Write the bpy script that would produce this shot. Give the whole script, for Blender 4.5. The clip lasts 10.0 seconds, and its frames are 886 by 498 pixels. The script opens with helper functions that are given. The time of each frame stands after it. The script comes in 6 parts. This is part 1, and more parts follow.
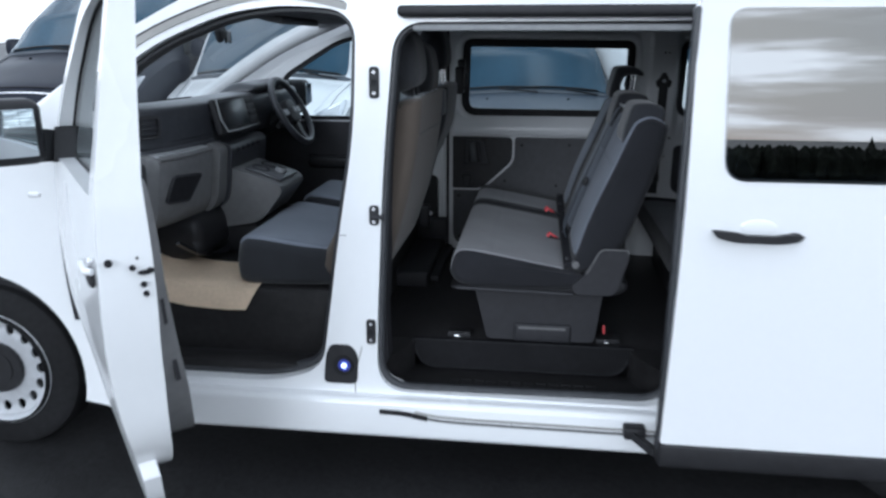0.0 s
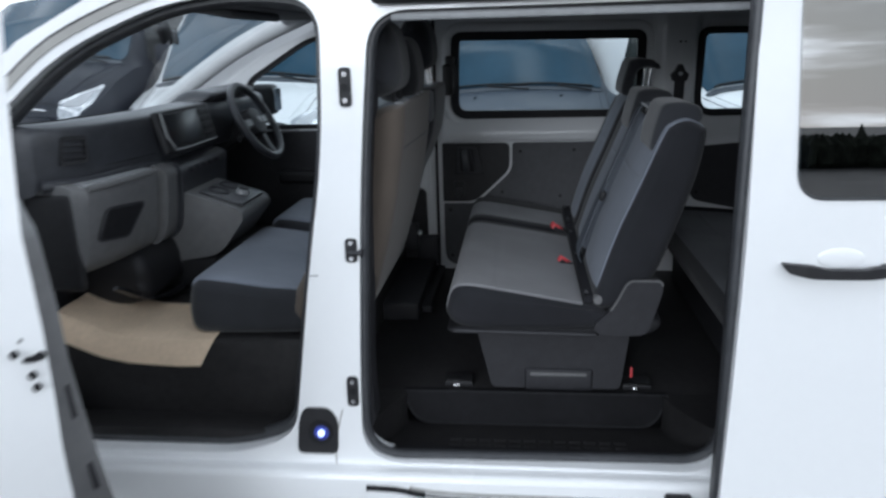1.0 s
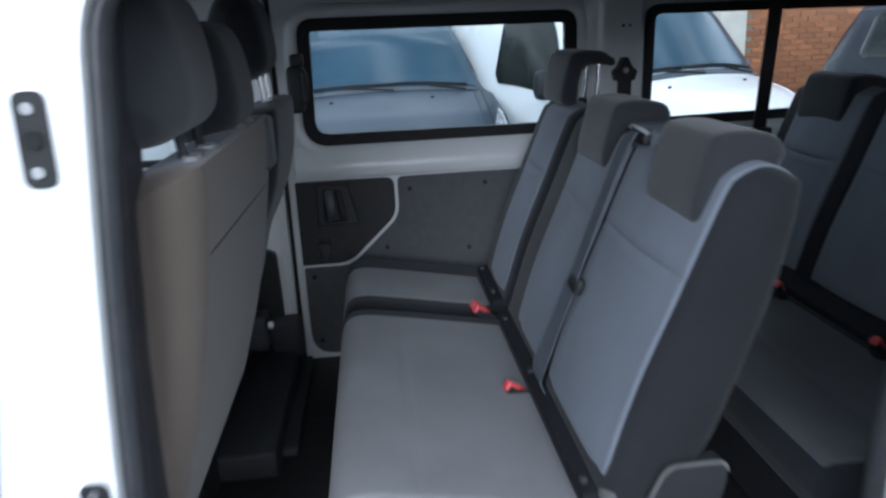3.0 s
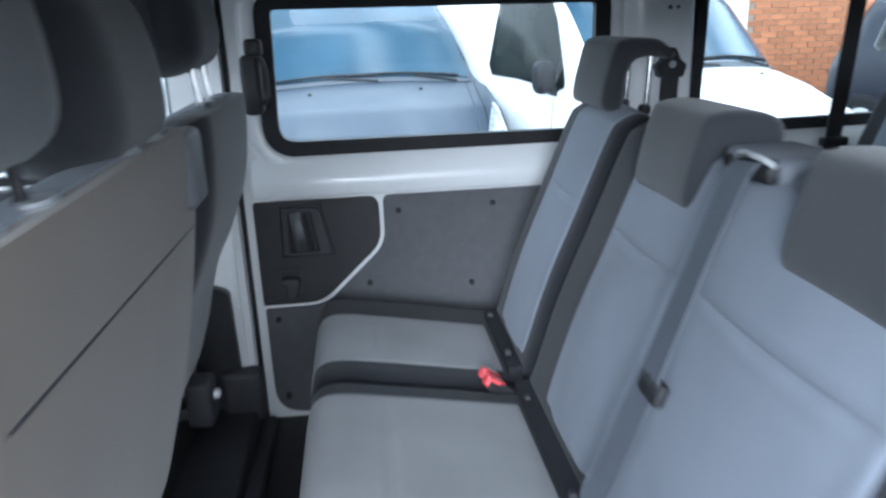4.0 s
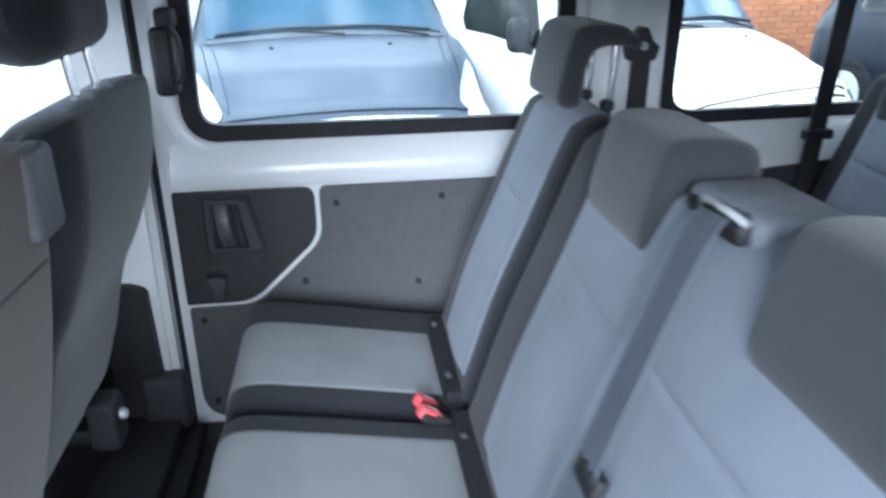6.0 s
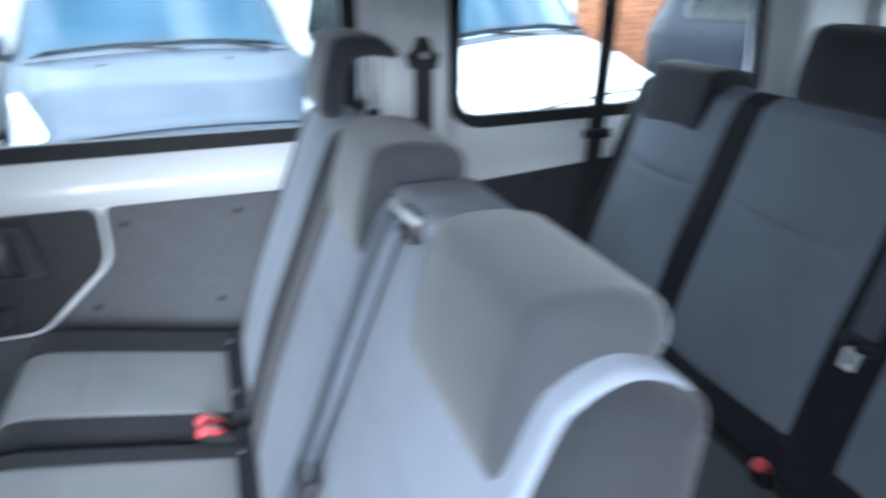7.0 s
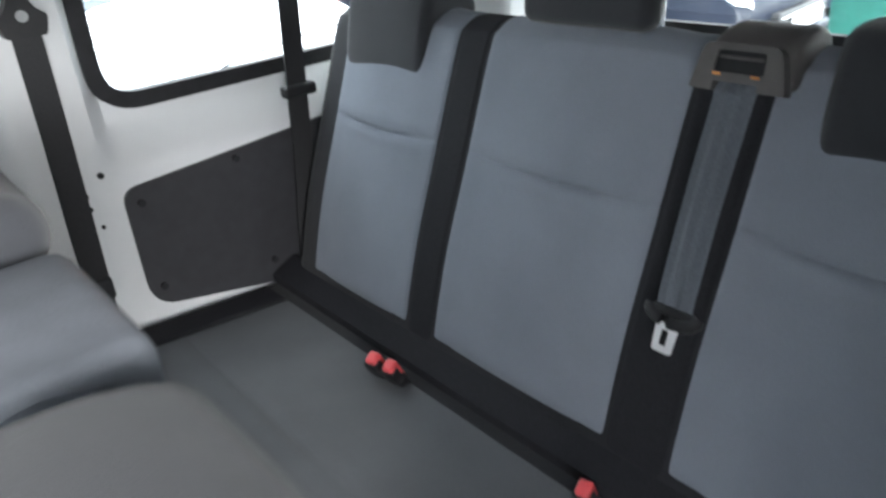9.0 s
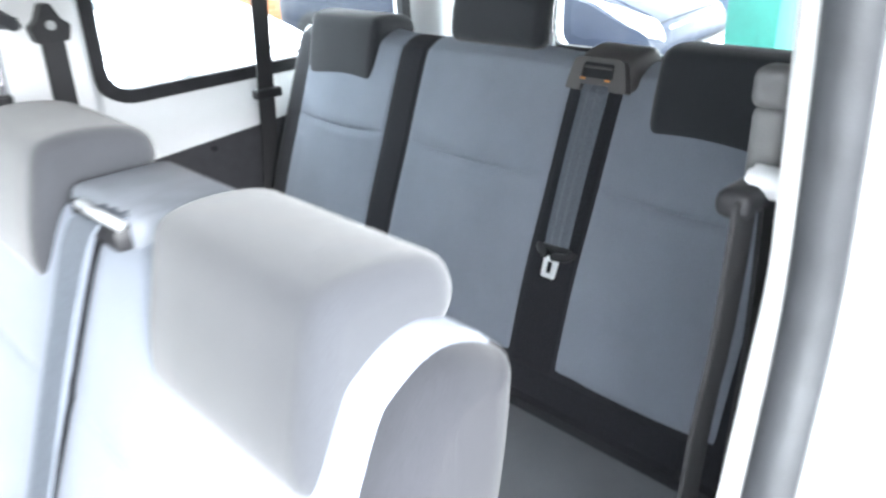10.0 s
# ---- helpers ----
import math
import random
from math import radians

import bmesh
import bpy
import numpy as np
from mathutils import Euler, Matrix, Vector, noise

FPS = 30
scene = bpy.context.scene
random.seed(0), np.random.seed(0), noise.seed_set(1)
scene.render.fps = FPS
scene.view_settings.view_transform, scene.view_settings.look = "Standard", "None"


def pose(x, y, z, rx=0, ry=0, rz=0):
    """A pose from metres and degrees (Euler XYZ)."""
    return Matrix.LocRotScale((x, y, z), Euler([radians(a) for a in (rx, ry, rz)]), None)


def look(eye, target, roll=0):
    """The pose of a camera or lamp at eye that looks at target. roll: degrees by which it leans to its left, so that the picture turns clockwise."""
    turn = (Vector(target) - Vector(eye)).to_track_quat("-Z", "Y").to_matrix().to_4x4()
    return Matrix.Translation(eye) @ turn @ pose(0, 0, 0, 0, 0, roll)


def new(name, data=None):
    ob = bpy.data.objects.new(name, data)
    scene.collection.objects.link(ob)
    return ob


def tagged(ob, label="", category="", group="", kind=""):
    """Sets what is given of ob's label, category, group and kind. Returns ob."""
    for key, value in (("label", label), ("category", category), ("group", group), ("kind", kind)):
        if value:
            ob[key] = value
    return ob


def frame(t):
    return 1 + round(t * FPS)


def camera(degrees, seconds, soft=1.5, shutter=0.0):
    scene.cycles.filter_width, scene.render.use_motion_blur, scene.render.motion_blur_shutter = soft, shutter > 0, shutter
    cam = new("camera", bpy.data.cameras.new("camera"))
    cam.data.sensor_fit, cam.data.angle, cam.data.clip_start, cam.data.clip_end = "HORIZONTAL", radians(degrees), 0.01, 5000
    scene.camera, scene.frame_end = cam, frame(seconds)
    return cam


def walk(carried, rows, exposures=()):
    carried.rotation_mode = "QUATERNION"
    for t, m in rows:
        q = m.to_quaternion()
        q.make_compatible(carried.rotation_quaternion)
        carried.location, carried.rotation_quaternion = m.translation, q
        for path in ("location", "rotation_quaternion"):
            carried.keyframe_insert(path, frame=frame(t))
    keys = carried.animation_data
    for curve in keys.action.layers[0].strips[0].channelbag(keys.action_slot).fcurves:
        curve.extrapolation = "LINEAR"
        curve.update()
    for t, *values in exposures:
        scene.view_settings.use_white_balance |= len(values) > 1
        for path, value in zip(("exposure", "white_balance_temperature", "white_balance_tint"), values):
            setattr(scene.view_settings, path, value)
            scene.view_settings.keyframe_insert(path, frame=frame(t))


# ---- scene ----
cam = camera(62.3, 10.0, 2.5, 0.9)
PATH = [
    (0, (0.477, -2.242, 1.708), (0.241, -0.332, 1.165), 0.1),
    (0.5, (0.433, -2.006, 1.693), (0.19, -0.095, 1.155), -0.7),
    (1, (0.409, -1.783, 1.693), (0.203, 0.13, 1.145), -1.6),
    (1.5, (0.34, -1.509, 1.685), (0.258, 0.412, 1.134), -1.9),
    (2, (0.302, -1.299, 1.668), (0.378, 0.603, 1.055), -1.7),
    (2.5, (0.307, -0.989, 1.679), (0.441, 0.924, 1.109), -2.7),
    (4, (0.329, -0.207, 1.655), (0.534, 1.689, 1.054), -2.2),
    (4.5, (0.341, 0.05, 1.663), (0.556, 1.932, 1.02), -2.4),
    (5, (0.358, 0.167, 1.69), (0.589, 2.039, 1.026), -1.5),
    (6.5, (0.52, -0.075, 1.711), (0.802, 1.756, 0.957), 0.2),
    (7, (0.628, -0.071, 1.71), (1.186, 1.711, 0.994), -1.0),
    (7.5, (0.741, 0.012, 1.667), (1.584, 1.69, 0.981), -3.1),
    (8, (0.829, 0.145, 1.667), (1.947, 1.623, 0.916), -3.1),
    (8.5, (0.861, 0.261, 1.662), (1.951, 1.71, 0.818), -4.5),
    (9, (0.839, 0.258, 1.659), (1.962, 1.654, 0.769), -4.8),
    (9.5, (0.736, 0.124, 1.687), (1.977, 1.411, 0.791), -3.0),
    (10, (0.608, 0.009, 1.7), (1.875, 1.308, 0.859), -2.3),
]
EXPOSURES = [(0, -0.43, 5600, 8), (1, -0.50, 5800, 8), (2, -0.36, 5830, 8), (2.5, -0.31, 5650, 8), (4, 1.52, 5450, 6), (5, 1.6, 5430, 6), (7, 2.12, 5380, 6), (7.5, 2.02, 5450, 6), (8, 2.35, 5750, 7), (9, 2.9, 6330, 8), (10, 3.70, 6150, 8)]
walk(cam, [(t, look(eye, target, roll)) for t, eye, target, roll in PATH], exposures=EXPOSURES)

# ---- world and light ----
GROUND = 0.19
world = bpy.data.worlds.new("sky")
scene.world = world
world.use_nodes = True
wn, wl = world.node_tree.nodes, world.node_tree.links
wn.clear()
w_out, w_bg = wn.new("ShaderNodeOutputWorld"), wn.new("ShaderNodeBackground")
w_sky = wn.new("ShaderNodeTexSky")
w_sky.sky_type, w_sky.sun_disc = "NISHITA", False
w_sky.sun_elevation, w_sky.sun_rotation = radians(15.6), radians(166)
w_sky.dust_density = 0.4
w_co, w_map, w_noise = wn.new("ShaderNodeTexCoord"), wn.new("ShaderNodeMapping"), wn.new("ShaderNodeTexNoise")
w_map.inputs["Scale"].default_value = (1.3, 1.3, 13.0)
w_noise.inputs["Scale"].default_value, w_noise.inputs["Detail"].default_value = 2.6, 8.0
w_ramp, w_mix = wn.new("ShaderNodeValToRGB"), wn.new("ShaderNodeMix")
w_ramp.color_ramp.elements[0].position, w_ramp.color_ramp.elements[1].position = 0.41, 0.60
w_ramp.color_ramp.elements[0].color = (0.10, 0.10, 0.10, 1)
w_ramp.color_ramp.elements.new(0.50).color = (0.28, 0.28, 0.28, 1)
w_mix.data_type = "RGBA"
w_mix.inputs["B"].default_value = (37.0, 36.6, 35.8, 1)
wl.new(w_co.outputs["Generated"], w_map.inputs["Vector"])
wl.new(w_map.outputs["Vector"], w_noise.inputs["Vector"])
wl.new(w_noise.outputs["Fac"], w_ramp.inputs["Fac"])
wl.new(w_ramp.outputs["Color"], w_mix.inputs["Factor"])
w_sep, w_low, w_haze = wn.new("ShaderNodeSeparateXYZ"), wn.new("ShaderNodeMapRange"), wn.new("ShaderNodeMix")
w_low.inputs["From Min"].default_value, w_low.inputs["From Max"].default_value = 0.03, 0.42
w_low.inputs["To Min"].default_value, w_low.inputs["To Max"].default_value = 0.88, 0.0
w_haze.data_type = "RGBA"
w_haze.inputs["B"].default_value = (11.5, 11.4, 11.4, 1)
wl.new(w_co.outputs["Generated"], w_sep.inputs["Vector"])
wl.new(w_sep.outputs["Z"], w_low.inputs["Value"])
wl.new(w_low.outputs["Result"], w_haze.inputs["Factor"])
wl.new(w_sky.outputs["Color"], w_haze.inputs["A"])
wl.new(w_haze.outputs["Result"], w_mix.inputs["A"])
wl.new(w_mix.outputs["Result"], w_bg.inputs["Color"])
wl.new(w_bg.outputs["Background"], w_out.inputs["Surface"])
w_bg.inputs["Strength"].default_value = 0.11

sun = new("sun", bpy.data.lights.new("sun", "SUN"))
sun.data.energy, sun.data.angle, sun.data.color = 1.5, radians(24), (1.0, 0.985, 0.97)
sun.matrix_basis = look((0.4 - 1.9, 1 - 7.85, 0.8 + 2.25), (0.4, 1, 0.8))


# ---- materials ----
def material(name, color, rough=0.5, metal=0.0, scale=40.0, vary=0.15, bump=0.0, bump_scale=300.0, coat=0.0, spec=0.5, stain=0.1, stain_scale=3.0, sheen=0.0, stretch=(1, 1, 1)):
    """A surface with fine grain, broad stains and relief."""
    m = bpy.data.materials.new(name)
    m.use_nodes = True
    n, l = m.node_tree.nodes, m.node_tree.links
    b = n["Principled BSDF"]
    b.inputs["Metallic"].default_value = metal
    b.inputs["Coat Weight"].default_value = coat
    b.inputs["Coat Roughness"].default_value = 0.06
    b.inputs["Specular IOR Level"].default_value = spec
    b.inputs["Sheen Weight"].default_value = sheen
    co, mp = n.new("ShaderNodeTexCoord"), n.new("ShaderNodeMapping")
    mp.inputs["Scale"].default_value = stretch
    l.new(co.outputs["Object"], mp.inputs["Vector"])
    fine, broad = n.new("ShaderNodeTexNoise"), n.new("ShaderNodeTexNoise")
    fine.inputs["Scale"].default_value, fine.inputs["Detail"].default_value = scale, 6.0
    broad.inputs["Scale"].default_value, broad.inputs["Detail"].default_value = stain_scale, 4.0
    l.new(mp.outputs["Vector"], fine.inputs["Vector"])
    l.new(mp.outputs["Vector"], broad.inputs["Vector"])
    span = n.new("ShaderNodeMapRange")
    span.inputs["From Min"].default_value, span.inputs["From Max"].default_value = 0.3, 0.7
    span.inputs["To Min"].default_value, span.inputs["To Max"].default_value = 1 - vary, 1 + vary
    l.new(fine.outputs["Fac"], span.inputs["Value"])
    span2 = n.new("ShaderNodeMapRange")
    span2.inputs["From Min"].default_value, span2.inputs["From Max"].default_value = 0.3, 0.7
    span2.inputs["To Min"].default_value, span2.inputs["To Max"].default_value = 1 - stain, 1 + stain
    l.new(broad.outputs["Fac"], span2.inputs["Value"])
    mul = n.new("ShaderNodeMath")
    mul.operation = "MULTIPLY"
    l.new(span.outputs["Result"], mul.inputs[0])
    l.new(span2.outputs["Result"], mul.inputs[1])
    tint = n.new("ShaderNodeVectorMath")
    tint.operation = "SCALE"
    tint.inputs[0].default_value = color
    l.new(mul.outputs["Value"], tint.inputs["Scale"])
    l.new(tint.outputs["Vector"], b.inputs["Base Color"])
    rr = n.new("ShaderNodeMapRange")
    rr.inputs["To Min"].default_value, rr.inputs["To Max"].default_value = max(0.02, rough - 0.08), min(1, rough + 0.08)
    l.new(broad.outputs["Fac"], rr.inputs["Value"])
    l.new(rr.outputs["Result"], b.inputs["Roughness"])
    if bump:
        grain, bp = n.new("ShaderNodeTexNoise"), n.new("ShaderNodeBump")
        grain.inputs["Scale"].default_value, grain.inputs["Detail"].default_value = bump_scale, 3.0
        bp.inputs["Strength"].default_value, bp.inputs["Distance"].default_value = bump, 0.002
        l.new(mp.outputs["Vector"], grain.inputs["Vector"])
        l.new(grain.outputs["Fac"], bp.inputs["Height"])
        l.new(bp.outputs["Normal"], b.inputs["Normal"])
    return m


def glass(name, tint, clear=0.9, rough=0.0, face=0.012):
    """Thin glass: see-through with a gloss that grows at grazing angles."""
    m = bpy.data.materials.new(name)
    m.use_nodes = True
    n, l = m.node_tree.nodes, m.node_tree.links
    n.clear()
    out, mix = n.new("ShaderNodeOutputMaterial"), n.new("ShaderNodeMixShader")
    tr, gl, lw = n.new("ShaderNodeBsdfTransparent"), n.new("ShaderNodeBsdfGlossy"), n.new("ShaderNodeLayerWeight")
    tr.inputs["Color"].default_value = (*[clear * c for c in tint], 1)
    gl.inputs["Roughness"].default_value = rough
    lw.inputs["Blend"].default_value = 0.5
    power, span = n.new("ShaderNodeMath"), n.new("ShaderNodeMapRange")
    power.operation = "POWER"
    power.inputs[1].default_value = 5.0
    span.inputs["To Min"].default_value, span.inputs["To Max"].default_value = face, 0.9
    l.new(lw.outputs["Facing"], power.inputs[0])
    l.new(power.outputs["Value"], span.inputs["Value"])
    l.new(span.outputs["Result"], mix.inputs["Fac"])
    l.new(tr.outputs["BSDF"], mix.inputs[1])
    l.new(gl.outputs["BSDF"], mix.inputs[2])
    l.new(mix.outputs["Shader"], out.inputs["Surface"])
    return m


WHITE = material("white_paint", (0.80, 0.81, 0.82), 0.26, vary=0.006, stain=0.008, stain_scale=1.2, coat=0.5)
# Body white lowered by about a fifth for the far inner walls
INNER_WHITE = material("lowered_white_paint", (0.62, 0.63, 0.645), 0.32, vary=0.01, stain=0.015, stain_scale=1.5, coat=0.3)
RUBBER = material("black_rubber", (0.014, 0.014, 0.016), 0.65, vary=0.2, bump=0.2, spec=0.25)
PLASTIC = material("black_plastic", (0.018, 0.018, 0.020), 0.5, vary=0.15, bump=0.35, bump_scale=500, spec=0.3)
CHARCOAL = material("charcoal_plastic", (0.027, 0.027, 0.031), 0.55, vary=0.12, bump=0.3, bump_scale=500, spec=0.35)
GREY_PLASTIC = material("grey_plastic", (0.138, 0.138, 0.140), 0.55, vary=0.08, bump=0.25, bump_scale=500)
PANEL_GREY = material("grey_trim_panel", (0.072, 0.073, 0.079), 0.65, vary=0.08, bump=0.25, bump_scale=400, stain=0.04, spec=0.3)
DARK_FABRIC = material("charcoal_fabric", (0.030, 0.0315, 0.036), 0.95, scale=900, vary=0.16, bump=0.3, bump_scale=1500, spec=0.15, stain=0.15, stain_scale=5, sheen=0.24)
BOLSTER = material("black_grey_fabric", (0.021, 0.0215, 0.025), 0.95, scale=900, vary=0.16, bump=0.3, bump_scale=1500, spec=0.12, stain=0.15, stain_scale=5, sheen=0.10)
LIGHT_FABRIC = material("blue_grey_fabric", (0.192, 0.210, 0.250), 0.95, scale=900, vary=0.10, bump=0.25, bump_scale=1500, spec=0.15, stain=0.10, stain_scale=5, sheen=0.08)
CUSHION_CLOTH = material("neutral_grey_cloth", (0.245, 0.242, 0.252), 0.95, scale=900, vary=0.10, bump=0.25, bump_scale=1500, spec=0.15, stain=0.10, stain_scale=5, sheen=0.08)
# Seat cloth at under half strength: the rear cushion's shade is in its colour
SHADED_CLOTH = material("shaded_grey_cloth", (0.098, 0.102, 0.111), 0.95, scale=900, vary=0.14, bump=0.25, bump_scale=1500, spec=0.15, stain=0.14, stain_scale=5, sheen=0.08)
PALE_TRIM = material("pale_pillar_trim", (0.58, 0.59, 0.60), 0.8, scale=200, vary=0.05, bump=0.2)
STRIPE = material("black_woven_stripe", (0.02, 0.02, 0.024), 0.9, scale=500, vary=0.3, bump=0.6, bump_scale=900, spec=0.2)
FELT = material("grey_back_felt", (0.098, 0.081, 0.068), 0.95, scale=900, vary=0.12, bump=0.15, bump_scale=1200, spec=0.1, sheen=0.2)
HEADLINER = material("grey_headliner", (0.16, 0.16, 0.163), 0.95, scale=300, vary=0.1, bump=0.3)
MAT_FLOOR = material("black_rubber_flooring", (0.019, 0.0182, 0.0190), 0.55, vary=0.25, bump=0.4, bump_scale=250, stain=0.3, spec=0.3)
CHROME = material("bright_steel", (0.75, 0.75, 0.77), 0.18, metal=1.0, vary=0.05)
STEEL = material("silver_wheel_paint", (0.55, 0.56, 0.58), 0.35, metal=0.3, vary=0.06, stain=0.15)
TYRE = material("tyre_rubber", (0.013, 0.013, 0.014), 0.8, vary=0.2, bump=0.3, stain=0.3, spec=0.2)
# Darker copy of the floor rubber; the riser's shade is in its colour
SHADED_RUBBER = material("shaded_step_rubber", (0.008, 0.008, 0.0095), 0.6, vary=0.2, bump=0.4, bump_scale=250, stain=0.3, spec=0.12)
RED = material("red_button", (0.62, 0.075, 0.085), 0.45, vary=0.05)
BELT = material("grey_belt_webbing", (0.090, 0.101, 0.120), 0.7, scale=300, vary=0.12, bump=0.4, bump_scale=700, spec=0.3)
BELT_BLACK = material("black_belt_webbing", (0.016, 0.016, 0.018), 0.75, scale=300, vary=0.2, bump=0.5, bump_scale=700)
PAPER = material("beige_paper_mat", (0.62, 0.49, 0.355), 0.85, scale=80, vary=0.06, stain=0.12, stain_scale=6, bump=0.2)
DASH = material("dark_dashboard_skin", (0.046, 0.048, 0.055), 0.33, vary=0.15, bump=0.35, bump_scale=500, spec=0.42)
SCREEN = material("dark_screen_glass", (0.012, 0.013, 0.016), 0.3, vary=0.02, coat=0.15, spec=0.3)
GLASS = glass("clear_glass", (0.93, 0.97, 0.98))
PRIVACY = glass("privacy_glass", (0.16, 0.18, 0.20), 0.9, face=0.32)
TINTED = material("tinted_car_window", (0.016, 0.014, 0.013), 0.2, vary=0.1, stain=0.1, spec=0.12)
MIRROR = material("mirror_glass", (0.50, 0.53, 0.55), 0.03, metal=1.0, vary=0.0, stain=0.01)
ASPHALT = material("damp_asphalt", (0.019, 0.019, 0.020), 0.5, scale=60, vary=0.45, bump=0.8, bump_scale=120, stain=0.35, stain_scale=0.8, spec=0.35)
MORTAR = material("mortar", (0.22, 0.17, 0.13), 0.9, vary=0.15, bump=0.4, bump_scale=80)
SILVER_BLUE = material("silver_blue_paint", (0.035, 0.050, 0.073), 0.5, metal=0.1, vary=0.02, stain=0.04, coat=0.15)
NAVY = material("dark_blue_paint", (0.010, 0.013, 0.023), 0.4, vary=0.05, coat=0.05, spec=0.18)
LAMP_GLASS = material("clear_lamp_lens", (0.7, 0.72, 0.75), 0.1, metal=0.5, vary=0.25, scale=25, coat=1.0)
SEAL_RUBBER = material("grey_seal_rubber", (0.045, 0.047, 0.052), 0.42, vary=0.15, bump=0.15)
KHAKI = material("khaki_grey_plastic", (0.077, 0.072, 0.071), 0.55, vary=0.1, bump=0.3, bump_scale=400, spec=0.35)
TONGUE = material("brushed_steel_tongue", (0.72, 0.73, 0.75), 0.4, metal=0.35, vary=0.06)
GUIDE_GREY = material("blue_grey_plastic", (0.175, 0.187, 0.212), 0.65, vary=0.08, bump=0.2, bump_scale=400, spec=0.3)
CORNER_GREY = material("grey_corner_plastic", (0.125, 0.13, 0.14), 0.6, vary=0.08, bump=0.2, bump_scale=400, spec=0.3)
FLANGE = material("grey_flange_paint", (0.33, 0.325, 0.31), 0.5, vary=0.05)
SILVER_TRIM = material("silver_trim_plastic", (0.30, 0.31, 0.32), 0.45, vary=0.08)
PALE_RENDER = material("pale_rendered_wall", (0.55, 0.52, 0.46), 0.9, vary=0.1, bump=0.3, bump_scale=60, stain=0.15)
PRINT_GLINT = material("pale_print_glint", (0.62, 0.55, 0.54), 0.5, vary=0.05)
AMBER = material("amber_print", (0.7, 0.25, 0.05), 0.5)
TEAL = material("teal_painted_steel", (0.010, 0.085, 0.068), 0.5, vary=0.08, stain=0.15)
HEDGE = material("dark_hedge_leaf", (0.014, 0.017, 0.013), 0.9, vary=0.5, scale=6, stain=0.4, spec=0.1)
BLUE_LED = bpy.data.materials.new("blue_white_lamp")
BLUE_LED.use_nodes = True
BLUE_LED.node_tree.nodes["Principled BSDF"].inputs["Emission Color"].default_value = (0.35, 0.45, 1.0, 1)
BLUE_LED.node_tree.nodes["Principled BSDF"].inputs["Emission Strength"].default_value = 3.0

# Weak emission for the halo round the filler lamp, drawn as a disc
BLUE_GLOW = bpy.data.materials.new("blue_lamp_halo")
BLUE_GLOW.use_nodes = True
BLUE_GLOW.node_tree.nodes["Principled BSDF"].inputs["Base Color"].default_value = (0.02, 0.03, 0.12, 1)
BLUE_GLOW.node_tree.nodes["Principled BSDF"].inputs["Emission Color"].default_value = (0.10, 0.14, 1.0, 1)
BLUE_GLOW.node_tree.nodes["Principled BSDF"].inputs["Emission Strength"].default_value = 0.25


# ---- mesh helpers ----
def part(name, bm, mat, parent=None, label="", smooth=True):
    """Links a bmesh as one mesh object under a thing or a part."""
    bmesh.ops.recalc_face_normals(bm, faces=bm.faces[:])
    me = bpy.data.meshes.new(name)
    bm.to_mesh(me)
    bm.free()
    me.materials.append(mat)
    if smooth:
        for p in me.polygons:
            p.use_smooth = True
        me.set_sharp_from_angle(angle=radians(38))
    ob = new(name, me)
    if parent:
        ob.parent = parent
    if label:
        ob["label"] = label
    return ob


def thing(name, label, category, group="", kind="", at=(0, 0, 0)):
    e = new(name)
    e.empty_display_size = 0.1
    e.location = at
    return tagged(e, label, category, group, kind)


def block(x0, x1, y0, y1, z0, z1, bev=0.004, seg=2):
    bm = bmesh.new()
    bmesh.ops.create_cube(bm, size=1.0)
    bmesh.ops.scale(bm, vec=(x1 - x0, y1 - y0, z1 - z0), verts=bm.verts)
    bmesh.ops.translate(bm, vec=((x0 + x1) / 2, (y0 + y1) / 2, (z0 + z1) / 2), verts=bm.verts)
    if bev:
        bmesh.ops.bevel(bm, geom=bm.edges[:], offset=bev, segments=seg, affect="EDGES", profile=0.5)
    return bm


def cyl(r, depth, axis="z", at=(0, 0, 0), seg=20, r2=None, bev=0.0):
    bm = bmesh.new()
    bmesh.ops.create_cone(bm, cap_ends=True, segments=seg, radius1=r, radius2=r if r2 is None else r2, depth=depth)
    if bev:
        bmesh.ops.bevel(bm, geom=[e for e in bm.edges if len(e.link_faces) == 2 and any(len(f.verts) > 4 for f in e.link_faces)], offset=bev, segments=2, affect="EDGES")
    turn = {"z": (0, 0, 0), "y": (90, 0, 0), "x": (0, 90, 0)}[axis]
    bm.transform(Matrix.Translation(at) @ pose(0, 0, 0, *turn))
    return bm


def join(*bms):
    """One bmesh out of several."""
    out = bms[0]
    for b in bms[1:]:
        me = bpy.data.meshes.new("join")
        b.to_mesh(me)
        b.free()
        out.from_mesh(me)
        bpy.data.meshes.remove(me)
    return out


def smooth_line(pts, n=6, closed=False):
    """Catmull-Rom through 2D or 3D points."""
    p = [Vector(q) for q in pts]
    out, m = [], len(p)
    for i in range(m if closed else m - 1):
        a, b, c, d = (p[(i - 1) % m], p[i], p[(i + 1) % m], p[(i + 2) % m]) if closed else (p[max(i - 1, 0)], p[i], p[i + 1], p[min(i + 2, m - 1)])
        for k in range(n):
            t = k / n
            out.append(0.5 * ((2 * b) + (c - a) * t + (2 * a - 5 * b + 4 * c - d) * t * t + (3 * b - a - 3 * c + d) * t ** 3))
    if not closed:
        out.append(p[-1])
    return out


